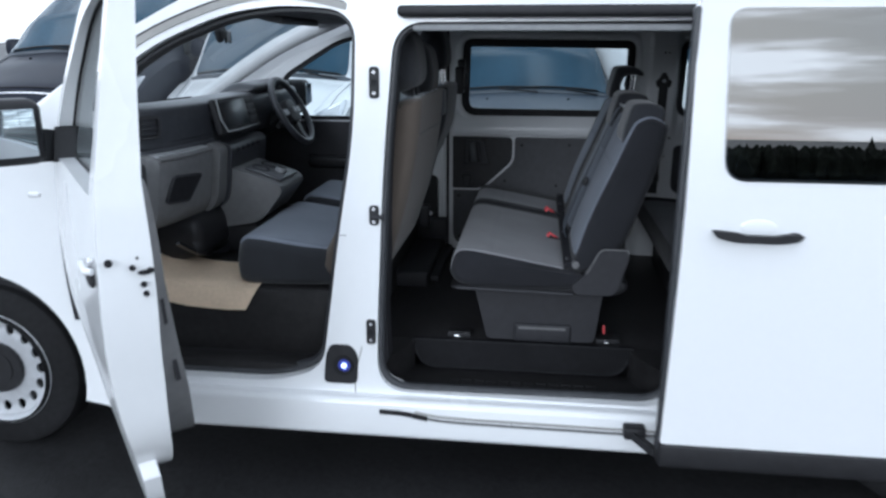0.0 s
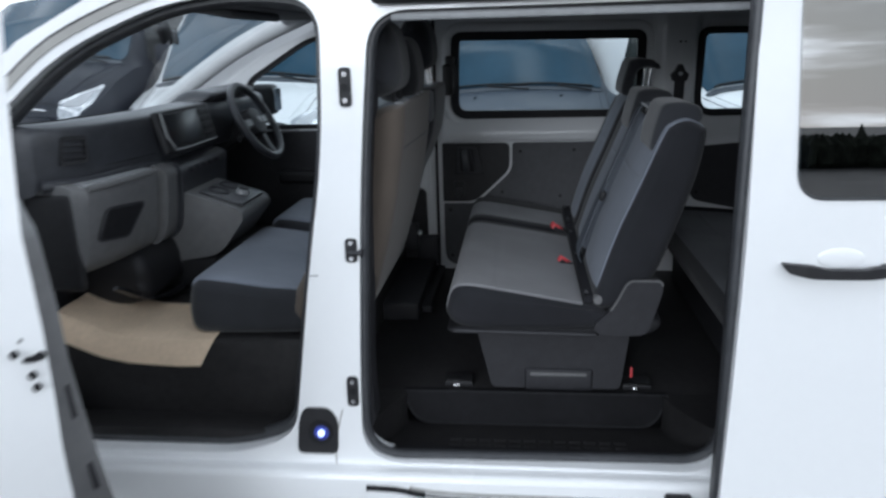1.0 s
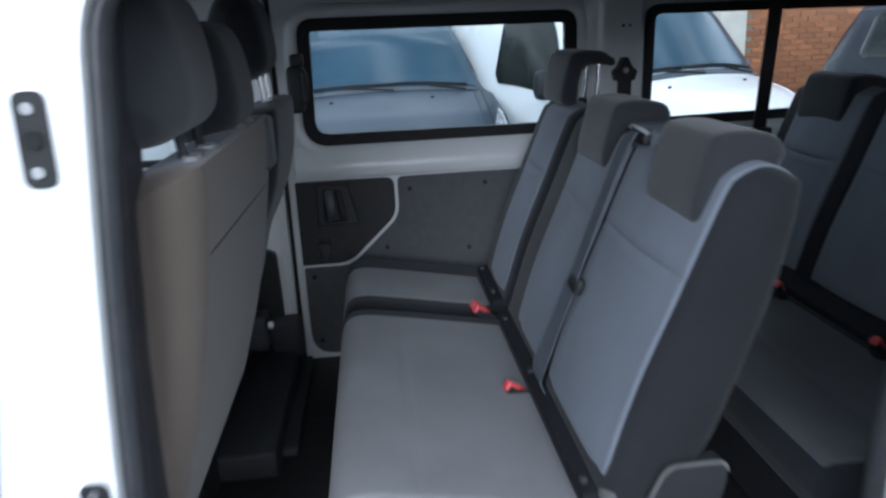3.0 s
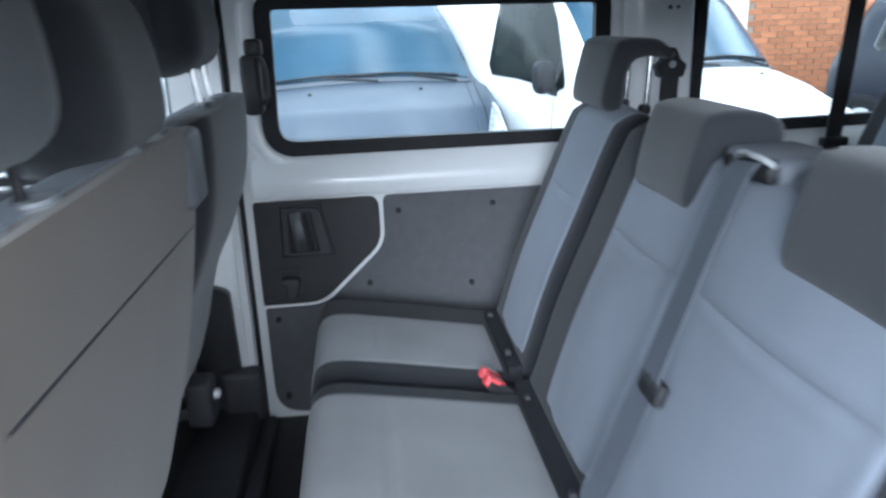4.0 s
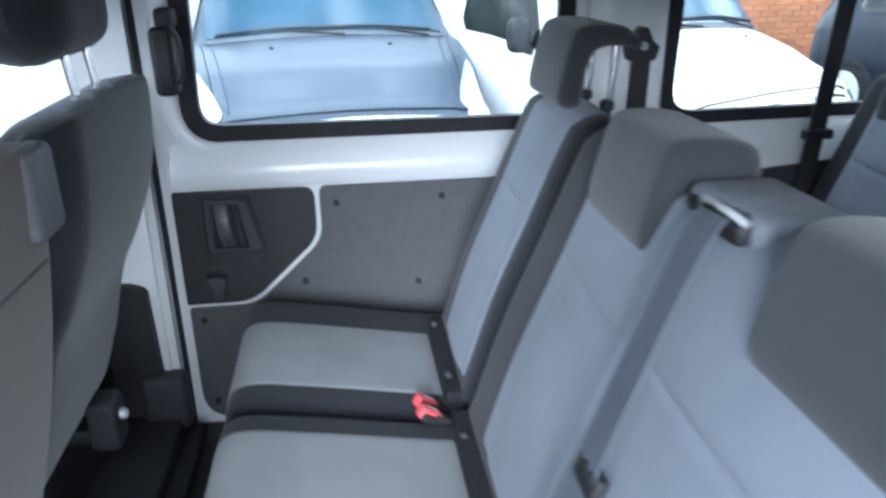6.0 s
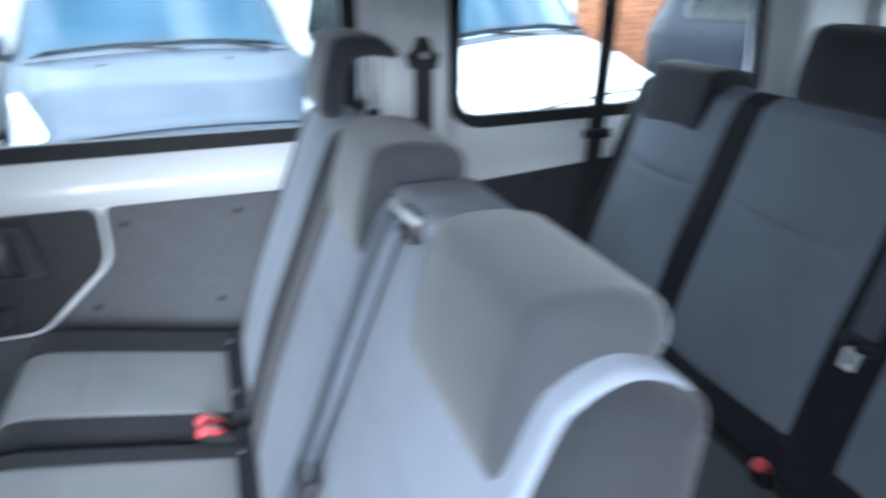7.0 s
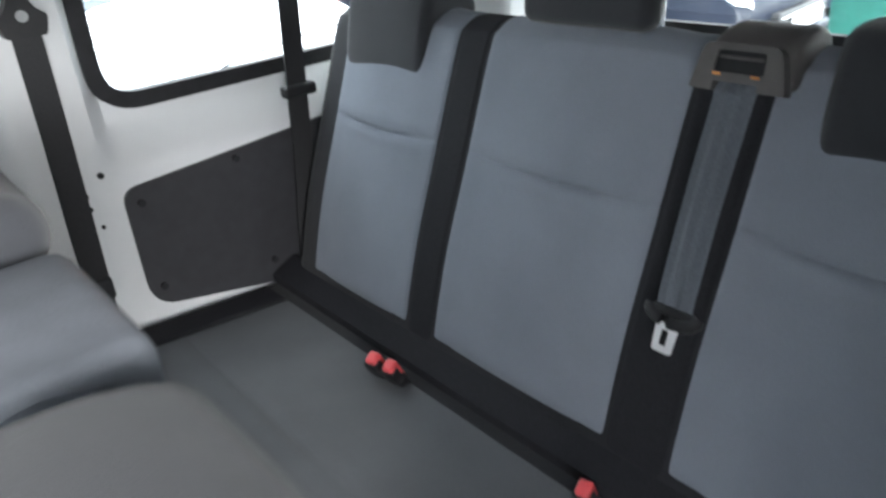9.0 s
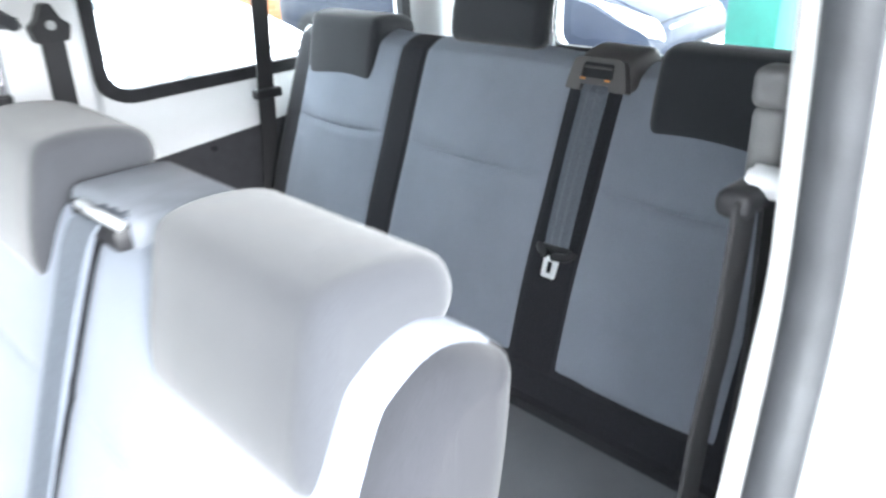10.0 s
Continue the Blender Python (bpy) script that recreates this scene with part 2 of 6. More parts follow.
def rounded(pts, r, n=5):
    """A closed 2D outline with rounded corners; r is one radius or one for each corner."""
    out, m = [], len(pts)
    for i in range(m):
        a, b, c = Vector(pts[i - 1]), Vector(pts[i]), Vector(pts[(i + 1) % m])
        rad = r[i] if isinstance(r, (list, tuple)) else r
        u, v = (a - b), (c - b)
        cut = min(rad, 0.45 * u.length, 0.45 * v.length)
        s, e = b + u.normalized() * cut, b + v.normalized() * cut
        for k in range(n + 1):
            t = k / n
            out.append((1 - t) ** 2 * s + 2 * t * (1 - t) * b + t * t * e)
    return out


def plate(outline, holes, depth0, depth1, place):
    """A plate with holes; place(u, v, d) gives the point for outline coordinates and a depth."""
    bm = bmesh.new()
    loops, edges = [], []
    for lp in [outline, *holes]:
        vs = [bm.verts.new((q[0], q[1], 0)) for q in lp]
        loops.append(vs)
        edges += [bm.edges.new((vs[i - 1], vs[i])) for i in range(len(vs))]
    bmesh.ops.triangle_fill(bm, edges=edges, use_beauty=True, use_dissolve=False, normal=(0, 0, 1))
    faces = [[v for v in f.verts] for f in bm.faces]
    back = {v: bm.verts.new((v.co.x, v.co.y, 1)) for lp in loops for v in lp}
    for f in faces:
        bm.faces.new([back[v] for v in reversed(f)])
    for lp in loops:
        for i in range(len(lp)):
            bm.faces.new((lp[i - 1], lp[i], back[lp[i]], back[lp[i - 1]]))
    for v in bm.verts:
        v.co = place(v.co.x, v.co.y, depth1 if v.co.z > 0.5 else depth0)
    return bm


def sweep(path, prof, closed=False, up=(0, 1, 0)):
    """Sweeps a closed 2D profile along a 3D path."""
    p = [Vector(q) for q in path]
    bm, rings = bmesh.new(), []
    m = len(p)
    for i in range(m):
        a, c = (p[i - 1], p[(i + 1) % m]) if closed else (p[max(i - 1, 0)], p[min(i + 1, m - 1)])
        t = (c - a).normalized()
        side = t.cross(Vector(up))
        side = side.normalized() if side.length > 1e-4 else Vector((1, 0, 0))
        nor = side.cross(t)
        rings.append([bm.verts.new(p[i] + side * q[0] + nor * q[1]) for q in prof])
    k = len(prof)
    for i in range(m if closed else m - 1):
        a, b = rings[i], rings[(i + 1) % m]
        for j in range(k):
            bm.faces.new((a[j], a[(j + 1) % k], b[(j + 1) % k], b[j]))
    if not closed:
        bm.faces.new(rings[0])
        bm.faces.new(rings[-1])
    return bm


def disc(r, n=10, sy=1.0):
    return [(r * math.cos(2 * math.pi * i / n), sy * r * math.sin(2 * math.pi * i / n)) for i in range(n)]


def flat(w, h):
    return [(-w / 2, -h / 2), (w / 2, -h / 2), (w / 2, h / 2), (-w / 2, h / 2)]


def offset(prof, d):
    """A closed 2D outline moved inwards by d along its vertex normals."""
    m = len(prof)
    area = sum(prof[i - 1][0] * prof[i][1] - prof[i][0] * prof[i - 1][1] for i in range(m))
    s = 1 if area > 0 else -1
    out = []
    for i in range(m):
        t = (Vector(prof[(i + 1) % m]) - Vector(prof[i - 1]))
        nrm = Vector((-t.y, t.x)).normalized() * s
        out.append(Vector(prof[i]) + nrm * d)
    return out


def shrink(prof, d):
    """A closed outline drawn in towards its long axis by d."""
    p = [Vector(q) for q in prof]
    a, b = max(((u, v) for u in p for v in p), key=lambda uv: (uv[0] - uv[1]).length_squared)
    t = (b - a).normalized()
    mids = []
    for end in (a + t * 0.06, b - t * 0.06):
        near = [q for q in p if abs((q - end).dot(t)) < 0.03]
        mids.append(sum(near, Vector((0, 0))) / len(near))
    a, b = mids
    length, t = (b - a).length, (b - a).normalized()
    out = []
    for q in p:
        s = min(max((q - a).dot(t), 0), length)
        to = a + t * s - q
        out.append(q + to * min(0.92, d / max(to.length, 1e-5)))
    return out


def pillow(prof, y0, y1, r, steps=5, sag=0.0, straight=True):
    """A cushion: an outline in x and z drawn along y, its ends rounded by r."""
    bm, rings = bmesh.new(), []
    span = [(y0 + r * (1 - math.cos(math.pi / 2 * k / steps)), r * (1 - math.sin(math.pi / 2 * k / steps))) for k in range(steps + 1)]
    mid = [(y0 + (y1 - y0) * f, -sag * math.sin(math.pi * f)) for f in (0.3, 0.5, 0.7)]
    ends = [(y0 + y1 - y, d) for y, d in reversed(span)]
    for y, d in span + mid + ends:
        rings.append([bm.verts.new((q[0], y, q[1])) for q in ((shrink if straight else offset)(prof, d) if d > 1e-6 else prof)])
    k = len(prof)
    for a, b in zip(rings, rings[1:]):
        for j in range(k):
            bm.faces.new((a[j], a[(j + 1) % k], b[(j + 1) % k], b[j]))
    for ring in (rings[0], rings[-1]):
        bmesh.ops.triangulate(bm, faces=[bm.faces.new(ring)])
    return bm


def skin(line, y0, y1, lift=0.004, edge=0.012, crease=None, sag=0.0, body=None):
    """A cover that follows a line in x and z, lifted off it, with edges that turn in.
    crease: (axis, value, depth, bow, fade) of a stitched groove across it, bow metres lower at its middle, fading at its ends.
    body: the ends and the rounding of the cushion under it, which the cover follows."""
    p = [Vector(q) for q in line]
    arc = [0.0]
    for a, b in zip(p, p[1:]):
        arc.append(arc[-1] + (b - a).length)
    def at(s):
        k = min(max(sum(1 for a in arc if a <= s) - 1, 0), len(p) - 2)
        return p[k].lerp(p[k + 1], (s - arc[k]) / (arc[k + 1] - arc[k]))
    stops, mid = list(arc), None
    if crease:
        k = min(range(1, len(p) - 1), key=lambda n: abs(p[n][crease[0]] - crease[1]))
        mid = arc[k]
        stops = sorted([s for s in arc if abs(s - mid) > 0.034] + [mid + o for o in (-0.030, -0.021, -0.014, -0.009, -0.006, -0.0035, -0.0017, 0, 0.0017, 0.0035, 0.006, 0.009, 0.014, 0.021, 0.030)])
        stops = [s for s in stops if arc[0] <= s <= arc[-1]]
    def fall(y):
        if not body:
            return 0
        s = max(0.0008, min(y - body[0], body[1] - y))
        return 0 if s >= body[2] else body[2] - math.sqrt(body[2] ** 2 - (body[2] - s) ** 2)
    more = [edge + 0.007 * k for k in (1, 2, 3, 4)] if body else []
    ys = [(y0, -0.002), (y0 + edge * 0.4, lift * 0.6), (y0 + edge, lift)] + [(y0 + m_, lift) for m_ in more]
    lo, hi = ys[-1][0], y1 - (ys[-1][0] - y0)
    inner = [lo + (hi - lo) * k / 14 for k in range(1, 14)]
    ys += [(y, lift + sag * math.sin(math.pi * (y - lo) / (hi - lo)) ** 0.8) for y in inner]
    ys += [(y1 - m_, lift) for m_ in reversed(more)] + [(y1 - edge, lift), (y1 - edge * 0.4, lift * 0.6), (y1, -0.002)]
    bm, rows, m = bmesh.new(), [], len(stops)
    for y, d in ys:
        row, g = [], (y - y0) / (y1 - y0)
        for i, s in enumerate(stops):
            dd = d
            if crease:
                near = s - mid
                power = (1 - (2 * g - 1) ** 4) * (1 - crease[4] * g)
                dd -= power * crease[2] * (math.exp(-(near / 0.003) ** 2) + 0.55 * math.exp(-(near / 0.011) ** 2) - 0.4 * math.exp(-((abs(near) - 0.018) / 0.010) ** 2))
                dd = max(dd, min(d, 0.0006))
                s = s - crease[3] * (1 - (2 * g - 1) ** 2) * math.exp(-(near / 0.03) ** 2)
            e = min(i, m - 1 - i)
            dd = min(d, 0) - 0.004 if e == 0 else (dd * 0.7 if e == 1 else dd)
            q, t = at(s), (at(s + 0.006) - at(s - 0.006)).normalized()
            q = q + Vector((-t.y, t.x)) * (dd - fall(y))
            row.append(bm.verts.new((q.x, y, q.y)))
        rows.append(row)
    for a, b in zip(rows, rows[1:]):
        for j in range(m - 1):
            bm.faces.new((a[j], a[j + 1], b[j + 1], b[j]))
    return bm


def moved(bm, m):
    bm.transform(m)
    return bm


# ---- ground and surroundings ----
def ground_sheet():
    bm = bmesh.new()
    n = 60
    pos = [(-1 if i < n / 2 else 1) * (abs(i - n / 2) / (n / 2)) ** 3 * 900 for i in range(n + 1)]
    vs = [[bm.verts.new((x, y, GROUND)) for x in pos] for y in pos]
    for i in range(n):
        for j in range(n):
            bm.faces.new((vs[i][j], vs[i][j + 1], vs[i + 1][j + 1], vs[i + 1][j]))
    return tagged(part("ground", bm, ASPHALT), "dark damp asphalt yard under the parked vehicles", "ground", kind="structure")


ground_sheet()

# ---- the van ----
van = thing("van", "white passenger van with its side and front doors open", "van", at=(0, 0, 0))


def near_y(z):
    return 0.035 + 0.055 * (z - 0.55) / 1.2


def near_place(u, v, d):
    return Vector((u, near_y(v) + d, v))


# near side: pillars, sill, roof rail in one shell
WHEEL_X, WHEEL_Z, ARCH = -1.515, GROUND + 0.325, 0.395
SLIDE_HOLE = rounded([(0.036, 1.768), (1.050, 1.772), (1.058, 1.62), (1.058, 1.46), (1.024, 1.34), (0.990, 1.22), (0.972, 1.07), (0.969, 0.536), (-0.034, 0.540), (-0.030, 0.80), (-0.006, 1.32)], [0.10, 0.06, 0.1, 0.12, 0.15, 0.15, 0.15, 0.12, 0.15, 0.1, 0.2], 8)
CAB_HOLE = rounded([(-0.085, 1.800), (-0.30, 1.822), (-0.50, 1.800), (-0.79, 1.690), (-1.06, 1.470), (-1.06, 1.30), (-1.03, 0.72), (-0.93, 0.555), (-0.40, 0.555), (-0.225, 0.610), (-0.155, 1.105), (-0.100, 1.42)],
                   [0.10, 0.10, 0.1, 0.2, 0.05, 0.05, 0.12, 0.14, 0.12, 0.20, 0.2, 0.2], 8)
arch = [(WHEEL_X + ARCH * math.cos(a), WHEEL_Z + ARCH * math.sin(a)) for a in [radians(d) for d in range(-12, 193, 8)]]
side_line = [(-2.24, 0.45), *reversed(arch), (-1.045, 0.42), (-1.0, 0.392), (1.43, 0.392)]
arch2 = [(1.83 + ARCH * math.cos(a), WHEEL_Z + ARCH * math.sin(a)) for a in [radians(d) for d in range(-12, 193, 8)]]
side_line += [*reversed(arch2), (2.60, 0.45), (2.63, 1.2), (2.55, 1.80), (2.45, 1.95), (-0.25, 1.95), (-0.55, 1.89), (-0.90, 1.72), (-1.30, 1.40), (-1.52, 1.24), (-1.9, 1.10), (-2.2, 0.95)]
Q_HOLE = rounded([(1.12, 1.70), (2.40, 1.70), (2.44, 1.33), (1.12, 1.33)], 0.06)
bm = plate(side_line, [SLIDE_HOLE, CAB_HOLE, Q_HOLE], 0.0, 0.085, near_place)
bmesh.ops.bevel(bm, geom=[e for e in bm.edges if len(e.link_faces) == 2 and e.calc_face_angle(0) > 1.2], offset=0.010, segments=3, affect="EDGES")
part("near_side_shell", bm, WHITE, van)

# sill box with the slide rail under the side opening
part("sill", block(-1.0, 1.42, -0.018, 0.10, 0.386, 0.530, 0.022, 4), WHITE, van)
rail = smooth_line([(-0.016, -0.020, 0.490), (0.07, -0.020, 0.487), (0.15, -0.021, 0.473), (0.30, -0.021, 0.465), (0.91, -0.021, 0.463)], 4)
part("slide_rail", sweep(rail[:9], flat(0.016, 0.006)), RUBBER, van, "dark slide rail slot in the sill")
part("slide_rail_groove", sweep(rail[8:], flat(0.007, 0.006)), GREY_PLASTIC, van)
part("slide_rail_lip", sweep([q + Vector((0, -0.001, 0.016)) for q in rail[6:]], flat(0.006, 0.008)), FLANGE, van)
part("roller_arm", join(block(0.80, 0.87, -0.06, 0.01, 0.462, 0.505, 0.008), sweep([(0.83, -0.05, 0.48), (0.88, -0.10, 0.46), (0.93, -0.13, 0.45)], flat(0.022, 0.03))), PLASTIC, van, "black roller arm of the sliding door")

# door seals round both openings
def seal(name, loop, y_in, w, h):
    path = [near_place(q[0], q[1], float(np.interp(q[0], [0.2, 0.8], y_in))) for q in loop]
    return part(name, sweep(path, disc(w, 10, h / w), closed=True), SEAL_RUBBER, van)


seal("side_opening_seal", offset(SLIDE_HOLE, 0.006), (0.036, 0.056), 0.013, 0.017)
seal("cab_opening_seal", offset(CAB_HOLE, 0.010), (0.066, 0.066), 0.016, 0.028)
# inner pillar trims behind the seals
part("pillar_trim", plate(rounded([(-0.10, 1.76), (0.042, 1.76), (0.004, 1.30), (-0.016, 0.80), (-0.010, 0.60), (-0.17, 0.60)], 0.03), [], 0.088, 0.16, near_place), CHARCOAL, van)
part("rear_pillar_trim", plate(rounded([(1.076, 1.78), (1.14, 1.78), (1.14, 0.60), (0.992, 0.60), (0.996, 1.07), (1.016, 1.22), (1.054, 1.34), (1.090, 1.46), (1.088, 1.62)], 0.03), [], 0.086, 0.100, near_place), WHITE, van)
# Silver block drawn for the body flange and the highlight along its seal
part("opening_header_strip", block(0.09, 0.96, 0.106, 0.118, 1.742, 1.762, 0.005, 3), SILVER_TRIM, van, "pale strip for the body flange and the seal highlight")
part("roof_rail_cover", block(0.052, 1.45, 0.045, 0.096, 1.782, 1.816, 0.012, 3), PLASTIC, van, "black roof slide rail")

part("near_rear_trim", plate(rounded([(1.145, 1.30), (2.45, 1.30), (2.45, 0.62), (1.145, 0.62)], 0.03), [], 0.100, 0.115, near_place), PANEL_GREY, van, "dark grey trim panel of the near rear quarter")
part("near_pillar_trim", plate(rounded([(1.145, 1.78), (1.30, 1.78), (1.30, 1.31), (1.145, 1.31)], 0.02), [], 0.090, 0.110, near_place), PANEL_GREY, van)

# latch plates and strikers on the door pillar
def latch(name, x, z, h, pin):
    y = near_y(z)
    p = part(name, plate(rounded([(x - 0.016, z - h / 2), (x + 0.016, z - h / 2), (x + 0.016, z + h / 2), (x - 0.016, z + h / 2)], 0.012), [], -0.005, 0.002, near_place), PLASTIC, van, "black latch plate on the pillar")
    for dz in (-h * 0.33, h * 0.33):
        part("screw", cyl(0.0065, 0.006, "y", (x, near_y(z + dz) - 0.006, z + dz), 12), CHROME, p)
    if pin:
        part("striker_pin", join(cyl(0.007, 0.035, "x", (x + 0.012, y - 0.012, z - 0.004), 12), cyl(0.012, 0.006, "x", (x + 0.03, y - 0.012, z - 0.004), 12)), CHARCOAL, p)
    else:
        part("socket", cyl(0.010, 0.004, "y", (x, y - 0.0065, z), 14), RUBBER, p)


latch("latch_plate", -0.030, 1.585, 0.098, False)
latch("striker", -0.036, 1.160, 0.066, True)
latch("striker", -0.052, 0.756, 0.088, False)
part("door_check_spring", cyl(0.0018, 0.022, "x", (-0.142, near_y(1.09) - 0.004, 1.09), 8), SILVER_TRIM, van)
part("pillar_seam", sweep([near_place(-0.112, 0.40, -0.0035), near_place(-0.110, 0.60, -0.0015), near_place(-0.085, 0.70, -0.0005)], disc(0.0018, 6)), FLANGE, van)
# filler recess low on the pillar
fill = rounded([(-0.222, 0.563), (-0.104, 0.563), (-0.099, 0.665), (-0.122, 0.704), (-0.196, 0.704), (-0.212, 0.665)], 0.022)
cup = part("filler_recess", plate(fill, [], -0.006, 0.004, near_place), PLASTIC, van, "black filler recess with a small lit lamp")
part("filler_bowl", cyl(0.036, 0.012, "y", (-0.150, near_y(0.63) - 0.008, 0.63), 20, bev=0.003), RUBBER, cup)
part("filler_halo", cyl(0.022, 0.004, "y", (-0.146, near_y(0.63) - 0.013, 0.634), 16), BLUE_GLOW, cup, "blue halo disc round the small lamp")
part("filler_lamp", cyl(0.010, 0.006, "y", (-0.146, near_y(0.63) - 0.017, 0.634), 14), BLUE_LED, cup, "small blue-white lamp")

# roof, headliner, far side, floor, tail
def roof_shell():
    bm, rows = bmesh.new(), []
    for x, zr, yi in [(-0.62, 1.86, 0.18), (-0.35, 1.95, 0.10), (0.2, 1.985, 0.07), (1.2, 1.99, 0.07), (2.2, 1.985, 0.08), (2.5, 1.975, 0.09), (2.60, 1.94, 0.11), (2.645, 1.87, 0.15)]:
        mid = 0.86
        half = mid - yi
        rows.append([bm.verts.new((x, mid + half * s, zr - 0.06 * abs(s) ** 3)) for s in (-1, -0.9, -0.7, -0.35, 0, 0.35, 0.7, 0.9, 1)])
    for a, b in zip(rows, rows[1:]):
        for j in range(8):
            bm.faces.new((a[j], a[j + 1], b[j + 1], b[j]))
    geo = bmesh.ops.extrude_face_region(bm, geom=bm.faces[:])
    bmesh.ops.translate(bm, vec=(0, 0, -0.03), verts=[v for v in geo["geom"] if isinstance(v, bmesh.types.BMVert)])
    return bm


part("roof", roof_shell(), WHITE, van)
part("headliner", block(-0.48, 2.46, 0.16, 1.60, 1.803, 1.83, 0.008), HEADLINER, van, "dark grey headliner")

WIN1 = rounded([(0.105, 1.725), (0.965, 1.715), (0.965, 1.335), (0.095, 1.340)], [0.05, 0.05, 0.07, 0.09], 8)
WIN2 = rounded([(1.195, 1.715), (2.075, 1.705), (2.095, 1.350), (1.185, 1.340)], [0.05, 0.05, 0.07, 0.09], 8)
CAB_WIN = rounded([(-0.52, 1.745), (-0.10, 1.73), (-0.10, 1.305), (-0.885, 1.305), (-0.875, 1.53)], [0.12, 0.04, 0.04, 0.03, 0.06], 6)
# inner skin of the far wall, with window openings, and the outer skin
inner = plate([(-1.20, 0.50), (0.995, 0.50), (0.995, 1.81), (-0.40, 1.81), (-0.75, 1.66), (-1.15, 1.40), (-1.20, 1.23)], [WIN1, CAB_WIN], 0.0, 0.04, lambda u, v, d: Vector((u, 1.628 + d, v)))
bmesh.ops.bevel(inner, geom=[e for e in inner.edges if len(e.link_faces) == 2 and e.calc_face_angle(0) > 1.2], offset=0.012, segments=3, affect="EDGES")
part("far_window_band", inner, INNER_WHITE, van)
outer = plate([(x, z) for x, z in side_line], [offset(WIN1, -0.015), offset(WIN2, -0.015), offset(CAB_WIN, -0.012)], 0.0, 0.03, lambda u, v, d: Vector((u, 1.72 - near_y(v) + 0.035 + d, v)))
part("far_side_shell", outer, WHITE, van)


def window(name, loop, y, label, seal_w=0.020, inset=0.010):
    w = part(name, plate(offset(loop, 0.004), [], 0, 0.004, lambda u, v, d: Vector((u, y + 0.018 + d, v))), GLASS, van, label)
    w.visible_shadow = False
    part("window_seal", sweep([Vector((q[0], y, q[1])) for q in offset(loop, inset)], flat(seal_w, 0.026), closed=True), RUBBER, w)
    return w


window("side_window", WIN1, 1.640, "clear side window in a black rubber seal", 0.042, 0.016)
window("side_window", WIN2, 1.640, "clear side window in a black rubber seal", 0.030)
window("cab_window", CAB_WIN, 1.655, "clear driver's door window", 0.020)
part("quarter_glass", plate(offset(Q_HOLE, 0.002), [], 0.03, 0.034, near_place), TINTED, van, "dark privacy glass")

part("window_surround", sweep([Vector((q[0], 1.630, q[1])) for q in offset(WIN1, -0.022)], disc(0.022, 12, 0.55), closed=True), INNER_WHITE, van)

# white waist ledge that bulges under the windows
def ledge(x0, x1, z1, z0):
    prof = smooth_line([(1.632, z1), (1.622, z1 - 0.012), (1.606, z1 - 0.045), (1.598, z1 - 0.070), (1.602, z0 + 0.010), (1.612, z0), (1.66, z0 - 0.004)], 4)
    bm, rows = bmesh.new(), []
    for x, k in [(x0, 0.02), (x0 + 0.008, 0.006), (x0 + 0.03, 0), *[(x0 + (x1 - x0) * f, 0) for f in (0.3, 0.5, 0.7)], (x1 - 0.03, 0), (x1 - 0.008, 0.006), (x1, 0.02)]:
        rows.append([bm.verts.new((x, min(q[0] + k, 1.66), q[1])) for q in prof])
    for a, b in zip(rows, rows[1:]):
        for j in range(len(prof) - 1):
            bm.faces.new((a[j], a[j + 1], b[j + 1], b[j]))
    return bm


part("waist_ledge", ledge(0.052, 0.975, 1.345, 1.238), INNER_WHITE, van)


# rear quarter of the far wall: proud pillar, scooped recess under and round the rear window
def ease(a, b, v):
    f = min(1, max(0, (v - a) / (b - a)))
    return f * f * (3 - 2 * f)


def quarter_y(x, z):
    scoop = ease(1.158, 1.208, x) * ease(1.228, 1.325, z) * (1 - ease(1.735, 1.79, z)) * (1 - ease(2.115, 2.20, x))
    roll = (1 - ease(0.985, 1.045, x)) * 0.024
    swage = 0.004 * math.exp(-((math.hypot(x - 1.04, z - 1.12) - 0.135) / 0.006) ** 2) * (x < 1.16)
    return 1.598 + 0.062 * scoop + roll + swage


def inside(loop, x, z):
    odd = False
    for p, q in zip(loop, loop[1:] + loop[:1]):
        if (p[1] > z) != (q[1] > z) and x < p[0] + (q[0] - p[0]) * (z - p[1]) / (q[1] - p[1]):
            odd = not odd
    return odd


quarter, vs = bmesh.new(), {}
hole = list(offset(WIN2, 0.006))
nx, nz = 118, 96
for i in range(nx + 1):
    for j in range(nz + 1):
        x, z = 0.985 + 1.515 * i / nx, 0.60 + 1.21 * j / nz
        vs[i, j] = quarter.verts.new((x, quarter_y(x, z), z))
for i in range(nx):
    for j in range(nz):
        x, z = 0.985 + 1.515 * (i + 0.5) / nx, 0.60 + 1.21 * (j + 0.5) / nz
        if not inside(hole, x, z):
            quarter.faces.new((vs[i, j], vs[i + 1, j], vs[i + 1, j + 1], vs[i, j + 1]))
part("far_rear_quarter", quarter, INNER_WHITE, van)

# trim panels on the far sliding door, with white metal showing between them
pocket = rounded([(0.052, 1.230), (0.366, 1.230), (0.366, 1.106), (0.205, 0.956), (0.052, 0.956)], [0.006, 0.03, 0.035, 0.04, 0.006], 6)
lower = rounded([(0.377, 1.230), (0.98, 1.230), (0.98, 0.64), (0.055, 0.64), (0.055, 0.944), (0.211, 0.944), (0.377, 1.099)], [0.02, 0.02, 0.02, 0.08, 0.006, 0.04, 0.04], 6)


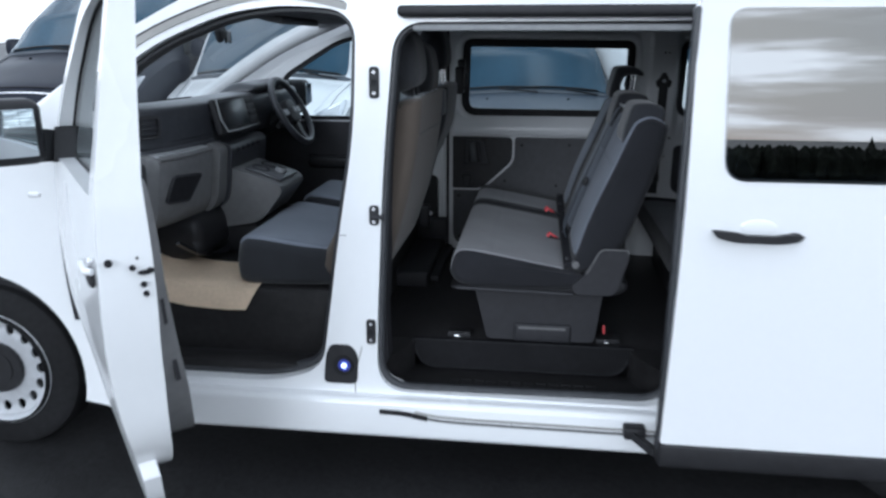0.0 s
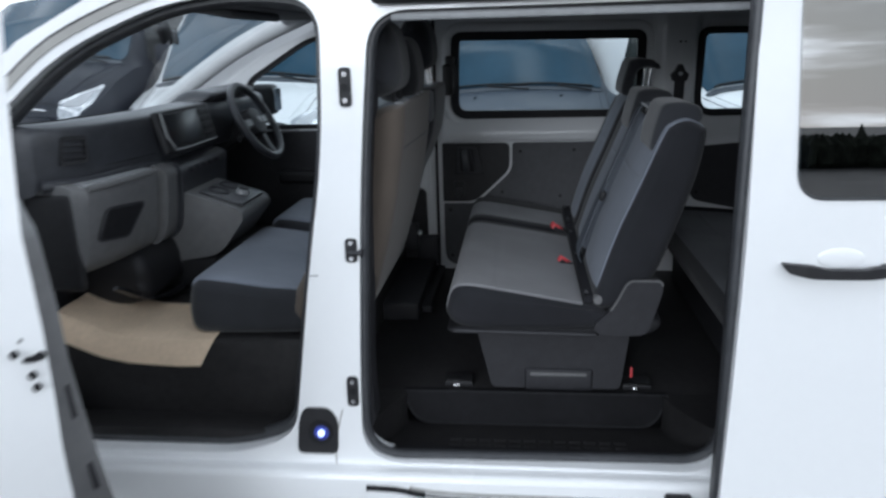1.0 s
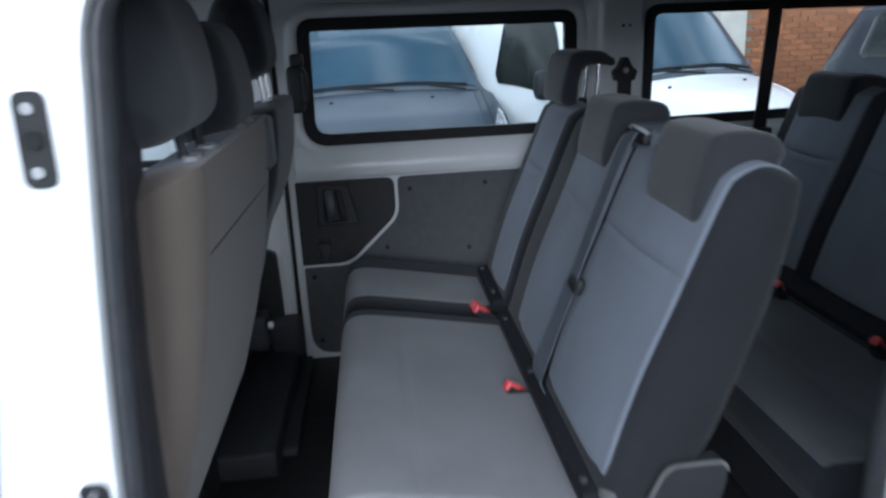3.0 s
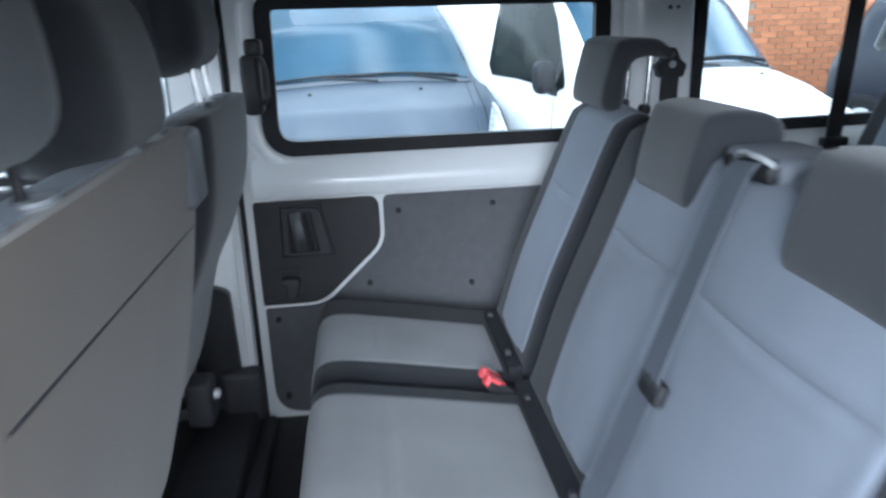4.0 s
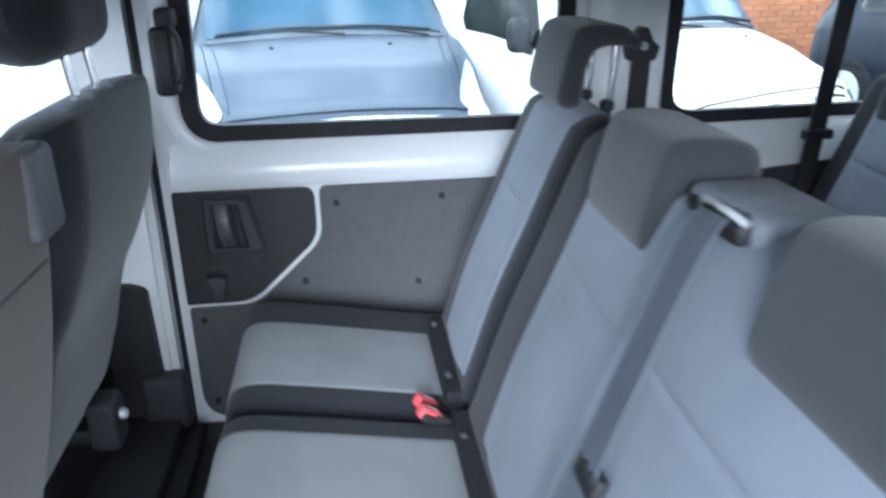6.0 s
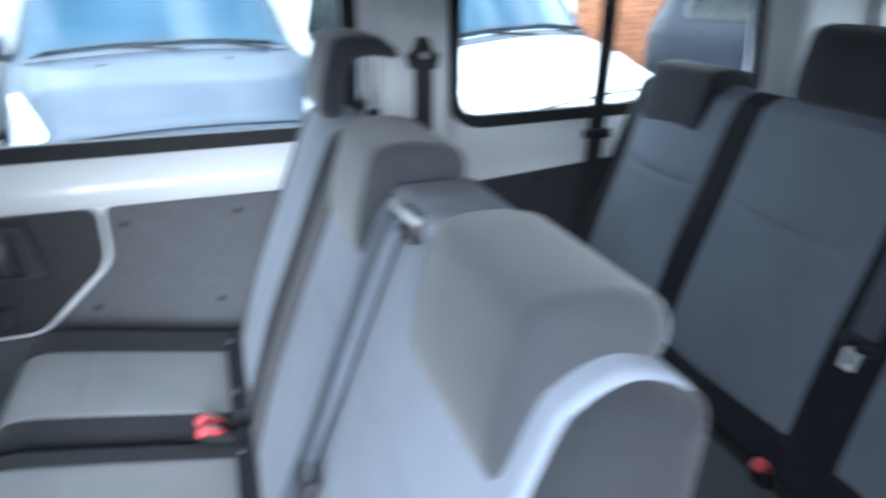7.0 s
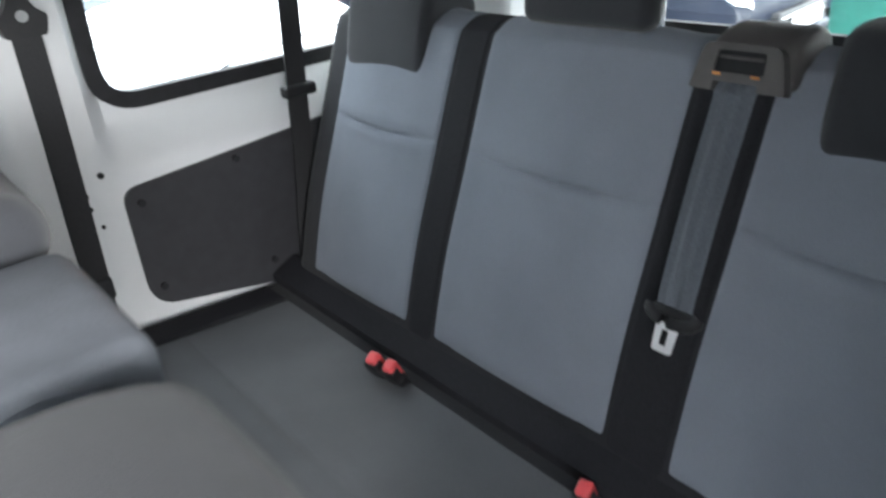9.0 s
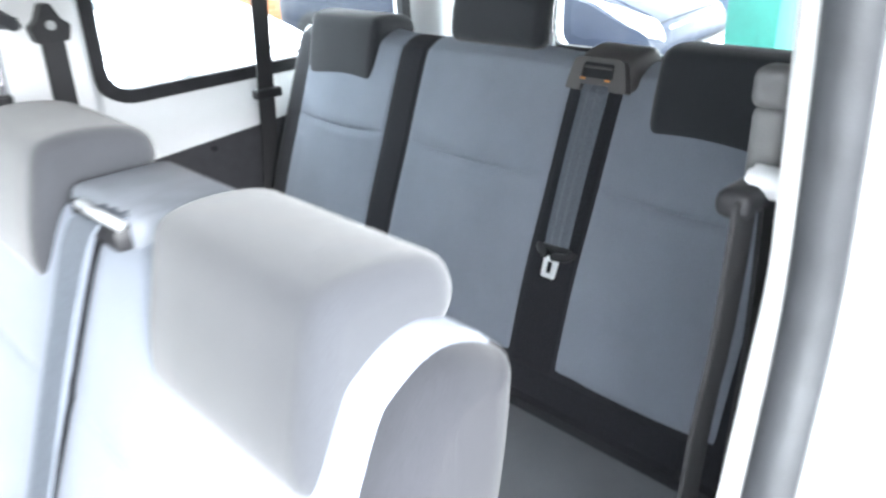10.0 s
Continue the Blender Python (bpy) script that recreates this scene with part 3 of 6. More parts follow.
def trim(loop, y, mat, name, label):
    bm = plate(loop, [], 0, 0.016, lambda u, v, d: Vector((u, y + d, v)))
    bmesh.ops.bevel(bm, geom=[e for e in bm.edges if len(e.link_faces) == 2 and e.calc_face_angle(0) > 1.2], offset=0.003, segments=2, affect="EDGES")
    return part(name, bm, mat, van, label)


pk = trim(pocket, 1.616, PLASTIC, "door_handle_panel", "black trim panel with the inner door handle")
lo = trim(lower, 1.616, PANEL_GREY, "lower_trim_panel", "dark grey lower trim panel")
for x, z in [(0.415, 1.19), (0.66, 1.195), (0.330, 1.000), (0.085, 0.915), (0.09, 0.69), (0.60, 0.98)]:
    part("trim_clip", cyl(0.0075, 0.006, "y", (x, 1.614, z), 12), RUBBER, lo)
wall_at = lambda y: (lambda u, v, d: Vector((u, y + d, v)))
hb = part("handle_bezel", plate(rounded([(0.122, 1.214), (0.214, 1.212), (0.240, 1.090), (0.119, 1.091)], [0.012, 0.016, 0.012, 0.012], 4), [rounded([(0.135, 1.205), (0.196, 1.203), (0.212, 1.097), (0.134, 1.099)], 0.007, 3)], 0, 0.014, wall_at(1.604)), CHARCOAL, pk, "charcoal handle bezel")
part("bezel_line", sweep([Vector((u, 1.6165, v)) for u, v in [(0.114, 1.085), (0.117, 1.220), (0.217, 1.218), (0.247, 1.085), (0.114, 1.085)]], disc(0.003, 6)), RUBBER, hb)
part("handle_pocket", plate(rounded([(0.131, 1.209), (0.200, 1.207), (0.216, 1.093), (0.130, 1.095)], 0.007, 3), [], 0, 0.002, wall_at(1.6145)), RUBBER, pk)
part("handle_lever", sweep([(0.156, 1.612, 1.200), (0.158, 1.600, 1.180), (0.162, 1.596, 1.150), (0.164, 1.600, 1.122), (0.166, 1.612, 1.102)], [(0.016 * math.cos(2 * math.pi * k / 14), 0.005 * math.sin(2 * math.pi * k / 14)) for k in range(14)], up=(0, 1, 0)), SEAL_RUBBER, pk, "glossy charcoal pull lever")
part("pocket_rib", sweep([(0.188, 1.611, 1.198), (0.194, 1.606, 1.150), (0.201, 1.611, 1.103)], disc(0.005, 8)), CHARCOAL, pk)
part("knob_recess", plate(rounded([(0.100, 1.054), (0.158, 1.054), (0.156, 0.985), (0.104, 0.985)], 0.008, 3), [rounded([(0.104, 1.050), (0.154, 1.050), (0.152, 0.989), (0.108, 0.989)], 0.006, 3)], 0, 0.006, wall_at(1.612)), CHARCOAL, pk)
part("lock_knob", pillow(smooth_line([(0.104, 1.028), (0.128, 1.034), (0.152, 1.026), (0.150, 1.012), (0.143, 0.978), (0.116, 0.977), (0.113, 1.008), (0.106, 1.014)], 3, closed=True), 1.588, 1.617, 0.007, 4), CHARCOAL, pk, "charcoal lock knob")

rear_loop = rounded([(1.180, 1.205), (1.70, 1.245), (1.70, 0.86), (1.180, 0.965)], [0.03, 0.02, 0.02, 0.05], 6)
rp = trim(rear_loop, 1.590, CHARCOAL, "rear_trim_panel", "dark grey rear trim panel")
for x, z in [(1.208, 1.175), (1.405, 1.205), (1.208, 1.0), (1.445, 0.965)]:
    part("trim_clip", cyl(0.0075, 0.006, "y", (x, 1.588, z), 12), RUBBER, rp)
for r, x, z in [(0.008, 1.118, 1.213), (0.005, 1.122, 1.188), (0.004, 1.135, 1.150), (0.006, 1.155, 1.243), (0.005, 1.105, 1.66), (0.004, 1.125, 1.66)]:
    part("pillar_hole", cyl(r, 0.004, "y", (x, quarter_y(x, z) - 0.0012, z), 12), RUBBER, van)
# far door pillar: white post, black shut line and kick trim
part("door_gap", block(0.019, 0.031, 1.618, 1.64, 0.62, 1.80, 0.003), RUBBER, van)
part("far_pillar_post", plate(rounded([(-0.105, 1.80), (0.016, 1.80), (0.016, 0.70), (-0.02, 0.66), (-0.085, 0.98), (-0.105, 1.25)], 0.02), [], 0, 0.04, lambda u, v, d: Vector((u, 1.600 + d, v))), INNER_WHITE, van)
part("door_edge", block(-0.014, -0.002, 1.590, 1.61, 0.68, 1.24, 0.003), INNER_WHITE, van)
part("cab_floor_ledge", join(block(-0.15, 0.015, 0.93, 1.60, 0.615, 0.690, 0.012, 3), block(0.0, 0.055, 1.02, 1.60, 0.615, 0.645, 0.008, 3)), CHARCOAL, van, "black moulded ledge behind the driver's seat")
part("kick_foot", block(-0.07, 0.035, 1.545, 1.605, 0.66, 0.80, 0.015, 3), CHARCOAL, van)
part("kick_trim", plate(rounded([(-0.17, 1.03), (-0.062, 1.03), (-0.026, 1.015), (-0.020, 0.75), (-0.03, 0.62), (-0.17, 0.62)], 0.015), [], 0, 0.03, lambda u, v, d: Vector((u, 1.572 + d, v))), PLASTIC, van)
part("belt_cover", join(block(0.066, 0.112, 1.560, 1.625, 1.452, 1.590, 0.014, 4), block(0.078, 0.118, 1.575, 1.625, 1.585, 1.625, 0.010, 3), sweep(smooth_line([(0.112, 1.572, 1.478), (0.124, 1.566, 1.50), (0.124, 1.566, 1.56), (0.112, 1.572, 1.585)], 4), disc(0.006, 8), up=(0, 1, 0))), PLASTIC, van, "black belt anchor cover")

# floor, side step
part("floor", block(-0.14, 2.5, 0.33, 1.655, 0.55, 0.62, 0.008), MAT_FLOOR, van, "black rubber load floor")
for edge in ([(-0.14, 0.334), (0.060, 0.334), (0.045, 0.27), (0.01, 0.20), (-0.03, 0.12), (-0.14, 0.12)], [(2.5, 0.334), (0.845, 0.334), (0.86, 0.27), (0.90, 0.20), (0.955, 0.12), (2.5, 0.12)]):
    bm = plate(rounded(edge, 0.03, 4), [], 0.47, 0.6195, lambda u, v, d: Vector((u, v, d)))
    bmesh.ops.bevel(bm, geom=[e for e in bm.edges if len(e.link_faces) == 2 and e.calc_face_angle(0) > 1.2], offset=0.02, segments=4, affect="EDGES")
    part("floor_edge", bm, MAT_FLOOR, van)
st = part("side_step", block(-0.02, 0.945, 0.09, 0.332, 0.47, 0.512, 0.006), MAT_FLOOR, van, "black moulded step with raised grip ribs")
riser = rounded([(0.040, 0.624), (0.868, 0.624), (0.825, 0.520), (0.085, 0.520)], [0.012, 0.012, 0.06, 0.06], 6)
part("step_riser", plate(riser, [], 0, 0.02, lambda u, v, d: Vector((u, 0.318 + d - (0.626 - v) * 0.15, v))), SHADED_RUBBER, st)
part("riser_edge", sweep([Vector((q[0], 0.3165 - (0.626 - q[1]) * 0.15, q[1])) for q in riser], disc(0.003, 6), closed=True), PLASTIC, st)
for k in range(3):
    for i in range(12):
        part("grip_rib", block(0.20 + i * 0.045, 0.235 + i * 0.045, 0.150 + 0.03 * k, 0.158 + 0.03 * k, 0.511, 0.516, 0.0015, 1), MAT_FLOOR, st)
part("step_lip", block(-0.02, 0.94, 0.085, 0.125, 0.505, 0.545, 0.012, 3), RUBBER, st)
part("driver_door_card", plate(rounded([(-1.12, 1.30), (-0.13, 1.30), (-0.13, 0.66), (-0.95, 0.66), (-1.12, 0.9)], 0.05), [], 0, 0.03, lambda u, v, d: Vector((u, 1.592 + d, v))), CHARCOAL, van, "dark driver's door card")
part("door_armrest", block(-0.72, -0.25, 1.53, 1.60, 1.06, 1.12, 0.02, 4), PLASTIC, van)
part("floor_join", block(-0.10, 0.16, 1.20, 1.206, 0.62, 0.6225, 0.001, 1), CHARCOAL, van)
part("cab_floor", block(-1.15, -0.14, 0.19, 1.62, 0.78, 0.845, 0.008), MAT_FLOOR, van)
part("cab_step", join(block(-1.02, -0.20, 0.08, 0.20, 0.55, 0.60, 0.008), block(-1.02, -0.14, 0.185, 0.205, 0.55, 0.838, 0.006)), MAT_FLOOR, van)
part("cab_rear_riser", block(-0.16, -0.13, 0.15, 1.62, 0.60, 0.845, 0.006), MAT_FLOOR, van)

# tailgate with its window
TG = rounded([(0.25, 1.70), (1.45, 1.70), (1.50, 1.27), (0.20, 1.27)], 0.07, 6)
part("tailgate", plate(rounded([(0.12, 1.90), (1.60, 1.90), (1.66, 0.5), (0.06, 0.5)], 0.08), [TG], 0, 0.06, lambda u, v, d: Vector((2.60 + d - 0.12 * max(0, v - 1.2), u, v))), WHITE, van)
tg = part("tailgate_window", plate(offset(TG, 0.003), [], 0, 0.004, lambda u, v, d: Vector((2.625 + d - 0.12 * max(0, v - 1.2), u, v))), GLASS, van)
part("tailgate_seal", sweep([Vector((2.59 - 0.12 * max(0, q[1] - 1.2), q[0], q[1])) for q in offset(TG, 0.008)], flat(0.03, 0.02), closed=True, up=(1, 0, 0)), RUBBER, tg)
for y in (0.165, 1.595):
    part("rear_pillar", block(2.40, 2.52, y - 0.035, y + 0.035, 0.62, 1.80, 0.02, 3), WHITE, van)

# front end: windscreen, bonnet, bulkhead, nose
def windscreen():
    bm, rows = bmesh.new(), []
    for f in (0, 0.25, 0.5, 0.75, 1):
        x, z = -1.52 + f * 0.96, 1.25 + f * 0.60 + 0.04 * math.sin(math.pi * f)
        y0, y1 = 0.16 + 0.07 * f, 1.58 - 0.07 * f
        rows.append([bm.verts.new((x - 0.10 * (1 - (2 * g - 1) ** 2) * (1 - f), y0 + (y1 - y0) * g, z)) for g in [k / 8 for k in range(9)]])
    for a, b in zip(rows, rows[1:]):
        for j in range(8):
            bm.faces.new((a[j], a[j + 1], b[j + 1], b[j]))
    return bm


ws = part("windscreen", windscreen(), GLASS, van)
ws.visible_shadow = False
for name, y, dy in (("pillar_a_near", 0.13, 0.075), ("pillar_a_far", 1.585, -0.04)):
    path = smooth_line([(-1.54, y, 1.24), (-1.20, y + dy * 0.2, 1.475), (-0.85, y + dy * 0.5, 1.69), (-0.50, y + dy, 1.835)], 4)
    part("windscreen_pillar", sweep(path, disc(0.042, 12, 0.8)), PALE_TRIM if y > 1 else WHITE, van, "pale grey trimmed windscreen pillar")
part("windscreen_header", block(-0.62, -0.36, 0.18, 1.56, 1.795, 1.86, 0.015), HEADLINER, van)
bonnet = bmesh.new()
rows = []
for x, z, h in [(-1.50, 1.235, 0.74), (-1.75, 1.17, 0.74), (-2.0, 1.08, 0.72), (-2.18, 0.96, 0.68), (-2.27, 0.80, 0.66), (-2.29, 0.45, 0.66)]:
    rows.append([bonnet.verts.new((x + 0.06 * abs(s) ** 3, 0.86 + h * s * 1.03, z - 0.05 * s ** 4)) for s in (-1, -0.8, -0.4, 0, 0.4, 0.8, 1)])
for a, b in zip(rows, rows[1:]):
    for j in range(6):
        bonnet.faces.new((a[j], a[j + 1], b[j + 1], b[j]))
part("bonnet", bonnet, WHITE, van)
part("bulkhead", block(-1.50, -1.16, 0.12, 1.62, 0.45, 1.20, 0.01), PLASTIC, van)
part("underbody", block(-1.0, 2.5, 0.14, 1.62, 0.36, 0.50, 0.02), PLASTIC, van)
part("wheel_housing", block(-1.92, -1.06, 0.30, 1.45, 0.36, 1.0, 0.02), PLASTIC, van)
part("side_marker", block(-1.26, -1.215, near_y(1.2) - 0.008, near_y(1.2) + 0.01, 1.188, 1.204, 0.005), WHITE, van)


def wheel(x, y, face):
    w = part("wheel", cyl(0.10, 0.10, "y", (x, y + 0.06 * face, WHEEL_Z), 24), PLASTIC, van)
    prof = [(0.215, -0.02), (0.225, 0.0), (0.30, 0.004), (0.322, 0.02), (0.33, 0.05), (0.33, 0.17), (0.30, 0.20), (0.22, 0.20)]
    bm, rings = bmesh.new(), []
    for i in range(40):
        a = 2 * math.pi * i / 40
        rings.append([bm.verts.new((x + r * math.cos(a), y + d * face, WHEEL_Z + r * math.sin(a))) for r, d in prof])
    for i in range(40):
        for j in range(len(prof)):
            bm.faces.new((rings[i][j], rings[i][j - 1], rings[i - 1][j - 1], rings[i - 1][j]))
    part("tyre", bm, TYRE, w)
    holes = []
    for i in range(16):
        a = 2 * math.pi * i / 16
        holes.append([(0.165 * math.cos(a) + 0.016 * math.cos(b), 0.165 * math.sin(a) + 0.022 * math.sin(b)) for b in [2 * math.pi * k / 10 for k in range(10)]])
    rim = plate([(0.20 * math.cos(a), 0.20 * math.sin(a)) for a in [2 * math.pi * k / 48 for k in range(48)]], holes, 0.012, 0.02, lambda u, v, d: Vector((x + u, y + face * (d + 0.02 - 0.25 * abs(math.hypot(u, v) - 0.165)), WHEEL_Z + v)))
    ring = bmesh.new()
    rr = []
    prof2 = [(0.200, 0.03), (0.212, 0.004), (0.222, -0.004), (0.226, 0.0), (0.222, 0.012), (0.205, 0.045)]
    for i in range(40):
        a = 2 * math.pi * i / 40
        rr.append([ring.verts.new((x + r * math.cos(a), y + d * face, WHEEL_Z + r * math.sin(a))) for r, d in prof2])
    for i in range(40):
        for j in range(len(prof2)):
            ring.faces.new((rr[i][j], rr[i][j - 1], rr[i - 1][j - 1], rr[i - 1][j]))
    part("rim", join(rim, ring), STEEL, w, "silver steel rim with round holes")
    part("hub_cap", cyl(0.07, 0.03, "y", (x, y + 0.022 * face, WHEEL_Z), 24, bev=0.006), PLASTIC, w, "black hub cap")


for wx in (WHEEL_X, 1.83):
    wheel(wx, 0.075, 1)
    wheel(wx, 1.62, -1)

# ---- sliding door, slid open along the outside ----
SX0, SX1, SY = 0.889, 1.876, -0.20


def slide_place(u, v, d):
    return Vector((u, SY + 0.030 * max(0, v - 1.25) / 0.5 + 0.02 * max(0, 0.9 - v) + d, v))


SWIN = rounded([(0.978, 1.790), (1.80, 1.790), (1.82, 1.352), (1.000, 1.352)], [0.04, 0.04, 0.06, 0.055], 8)
bm = plate(rounded([(SX0 + 0.005, 1.835), (SX1 - 0.05, 1.835), (SX1, 1.2), (SX1, 0.535), (SX0, 0.535), (SX0 + 0.012, 1.2)], [0.04, 0.06, 0.2, 0.02, 0.01, 0.3], 5), [SWIN], 0.0, 0.055, slide_place)
bmesh.ops.bevel(bm, geom=[e for e in bm.edges if len(e.link_faces) == 2 and e.calc_face_angle(0) > 1.2], offset=0.008, segments=3, affect="EDGES")
sd = part("sliding_door", bm, WHITE, van, "white sliding door with dark glass and black handle")
part("door_glass", plate(offset(SWIN, -0.006), [], -0.004, 0.003, slide_place), PRIVACY, sd, "dark reflective door glass")
part("door_edge_seal", block(SX0 - 0.004, SX0 + 0.022, SY + 0.056, SY + 0.080, 0.45, 1.80, 0.010, 3), RUBBER, sd)
part("door_front_edge", block(SX0 - 0.008, SX0 + 0.010, SY + 0.022, SY + 0.058, 0.50, 1.80, 0.008, 3), SEAL_RUBBER, sd, "dark rubber front edge of the door")
part("door_skirt", block(SX0 - 0.004, SX1, SY + 0.005, SY + 0.09, 0.452, 0.535, 0.012, 3), PLASTIC, sd, "black plastic lower skirt")
part("door_inner_skin", block(SX0 + 0.02, SX1 - 0.02, SY + 0.05, SY + 0.075, 0.55, 1.32, 0.01), CHARCOAL, sd)
hz = 1.200
grip = rounded([(0.974, hz + 0.010), (1.03, hz + 0.012), (1.06, hz + 0.004), (1.14, hz + 0.004), (1.165, hz + 0.010), (1.218, hz + 0.001), (1.205, hz - 0.011), (1.15, hz - 0.017), (1.03, hz - 0.016), (0.985, hz - 0.008)], [0.004, 0.02, 0.01, 0.01, 0.02, 0.004, 0.01, 0.03, 0.03, 0.008], 4)
bm = plate(grip, [], 0.0, 0.018, lambda u, v, d: Vector((u, SY - 0.040 + d + 0.9 * (abs(u - 1.096) / 0.122) ** 4 * 0.03, v)))
bmesh.ops.bevel(bm, geom=[e for e in bm.edges if len(e.link_faces) == 2 and e.calc_face_angle(0) > 1.2], offset=0.005, segments=3, affect="EDGES")
part("handle", join(bm, block(0.986, 1.012, SY - 0.024, SY + 0.005, hz - 0.008, hz + 0.008, 0.004), block(1.180, 1.206, SY - 0.022, SY + 0.005, hz - 0.008, hz + 0.008, 0.004)), PLASTIC, sd, "black pull handle")
bowl = bmesh.new()
bmesh.ops.create_uvsphere(bowl, u_segments=24, v_segments=12, radius=1)
bowl.transform(Matrix.Translation((1.098, SY + 0.004, hz + 0.018)) @ Matrix.Diagonal((0.050, 0.004, 0.024, 1)))
part("handle_bowl", bowl, WHITE, sd)

# ---- front passenger door, swung open ----
HINGE = Vector((-1.075, 0.030, 0))
OPEN = radians(51.0)


def fd(u, v, d):
    """Along the door from its hinge, up, and inwards from its outer skin."""
    skin_w = float(np.interp(v, [0.45, 0.55, 0.64, 0.72, 0.80, 0.90, 1.0, 1.10, 1.25, 1.40, 1.60, 1.85], [0.02, 0.006, -0.006, -0.02, -0.036, -0.050, -0.056, -0.056, -0.048, -0.034, 0.004, 0.058]))
    w = min(d, 0.10) * float(np.interp(v, [0.55, 0.72, 0.90, 1.10, 1.25, 1.40, 1.85], [0.86, 0.97, 1.20, 1.25, 1.18, 1.0, 0.50])) + skin_w
    w += max(0, d - 0.10) * float(np.interp(v, [0.6, 0.8, 1.1, 1.4], [1.3, 1.15, 0.6, 0.45]))
    return HINGE + Vector((u * math.cos(OPEN) + w * math.sin(OPEN), -u * math.sin(OPEN) + w * math.cos(OPEN), v))


FWIN = rounded([(0.09, 1.36), (0.27, 1.59), (0.50, 1.775), (0.74, 1.825), (0.875, 1.81), (0.900, 1.36)], [0.03, 0.1, 0.1, 0.08, 0.05, 0.03], 6)
door_line = rounded([(0.05, 1.36), (0.22, 1.61), (0.46, 1.82), (0.74, 1.885), (0.92, 1.87), (0.975, 1.40), (1.003, 1.10), (0.948, 0.72), (0.81, 0.565), (0.14, 0.52), (0.095, 0.62), (0.078, 1.0)],
                    [0.03, 0.1, 0.1, 0.08, 0.06, 0.1, 0.2, 0.15, 0.1, 0.06, 0.05, 0.1], 6)
# finer outline so that the curved skin follows the bulge
fine = []
for i in range(len(door_line)):
    a, b = Vector(door_line[i - 1]), Vector(door_line[i])
    k = max(1, int((b - a).length / 0.06))
    fine += [a + (b - a) * j / k for j in range(k)]
bm = plate(fine, [FWIN], 0.0, 0.10, fd)
bmesh.ops.bevel(bm, geom=[e for e in bm.edges if len(e.link_faces) == 2 and e.calc_face_angle(0) > 1.2], offset=0.006, segments=2, affect="EDGES")
door = part("front_door", bm, WHITE, van, "white front door standing open with grey inner trim")
skirt = smooth_line([(0.10, 0.56), (0.35, 0.47), (0.70, 0.445), (0.84, 0.49), (0.90, 0.60)], 4)
part("door_lower_skin", plate([*skirt, Vector((0.86, 0.66)), Vector((0.10, 0.66))], [], 0.003, 0.052, fd), WHITE, door)
trim_loop = rounded([(0.12, 1.36), (0.86, 1.38), (0.90, 1.20), (0.90, 0.84), (0.80, 0.635), (0.16, 0.61), (0.10, 0.80)], [0.04, 0.05, 0.06, 0.14, 0.12, 0.08, 0.1], 6)
bm = plate(trim_loop, [], 0.10, 0.165, fd)
bmesh.ops.bevel(bm, geom=[e for e in bm.edges if len(e.link_faces) == 2 and e.calc_face_angle(0) > 1.2], offset=0.02, segments=4, affect="EDGES")
part("door_trim", bm, GREY_PLASTIC, door, "grey inner door trim")
for z0, z1 in ((0.86, 0.92), (1.02, 1.09)):
    part("trim_slot", plate(rounded([(0.886, z0), (0.902, z0), (0.904, z1), (0.890, z1)], 0.004), [], 0.138, 0.150, fd), CHARCOAL, door)
g = part("door_window", plate(offset(FWIN, 0.002), [], 0.045, 0.049, fd), GLASS, door)
g.visible_shadow = False
part("window_frame_seal", sweep([fd(q[0], q[1], 0.05) for q in offset(FWIN, -0.002)], flat(0.012, 0.016), closed=True, up=(math.sin(OPEN), math.cos(OPEN), 0)), RUBBER, door)


def edge_dot(d, z, r, h):
    q = fd(1.003, z, d)
    m = Matrix.Translation(q) @ Matrix.Rotation(-OPEN, 4, "Z")
    bm = cyl(r, 0.006, "x", (0, 0, 0), 14)
    bm.transform(Matrix.Diagonal((1, 1, h, 1)))
    bm.transform(m)
    return bm


for d, z, r in ((0.060, 1.208, 0.007), (0.078, 1.165, 0.007), (0.081, 1.142, 0.007), (0.018, 1.226, 0.009), (0.070, 1.230, 0.003)):
    part("latch_hole", edge_dot(d, z, r, 1.0), RUBBER, door)
part("latch_slot", join(edge_dot(0.082, 1.194, 0.016, 0.35), edge_dot(0.092, 1.197, 0.008, 0.9)), RUBBER, door)
cupm = Matrix.Translation(fd(0.86, 1.160, -0.001)) @ Matrix.Rotation(-OPEN, 4, "Z")
cup2 = bmesh.new()
bmesh.ops.create_uvsphere(cup2, u_segments=18, v_segments=10, radius=1)
cup2.transform(cupm @ Matrix.Diagonal((0.050, 0.010, 0.024, 1)))
oh = part("outer_handle", cup2, PLASTIC, door, "black outer door handle recess")
hp = [fd(u, 1.186, d) for u, d in [(0.80, -0.002), (0.82, -0.012), (0.89, -0.012), (0.91, -0.002)]]
part("grip", sweep(smooth_line(hp, 4), disc(0.009, 10)), WHITE, oh)
part("lock_cap", moved(cyl(0.011, 0.012, "y", (0, 0, 0), 14), Matrix.Translation(fd(0.895, 1.208, -0.004)) @ Matrix.Rotation(-OPEN, 4, "Z")), CHROME, door)
mc = Vector((-1.100, -0.260, 1.455))
mb = part("door_mirror", sweep([fd(0.13, 1.39, 0.01), fd(0.16, 1.40, -0.04), mc + Vector((0.02, 0.03, -0.05))], flat(0.055, 0.10), up=(0, 0, 1)), PLASTIC, door, "black door mirror")
part("mirror_foot", plate(rounded([(0.075, 1.35), (0.20, 1.35), (0.17, 1.46)], 0.012), [], -0.012, 0.05, fd), PLASTIC, mb)
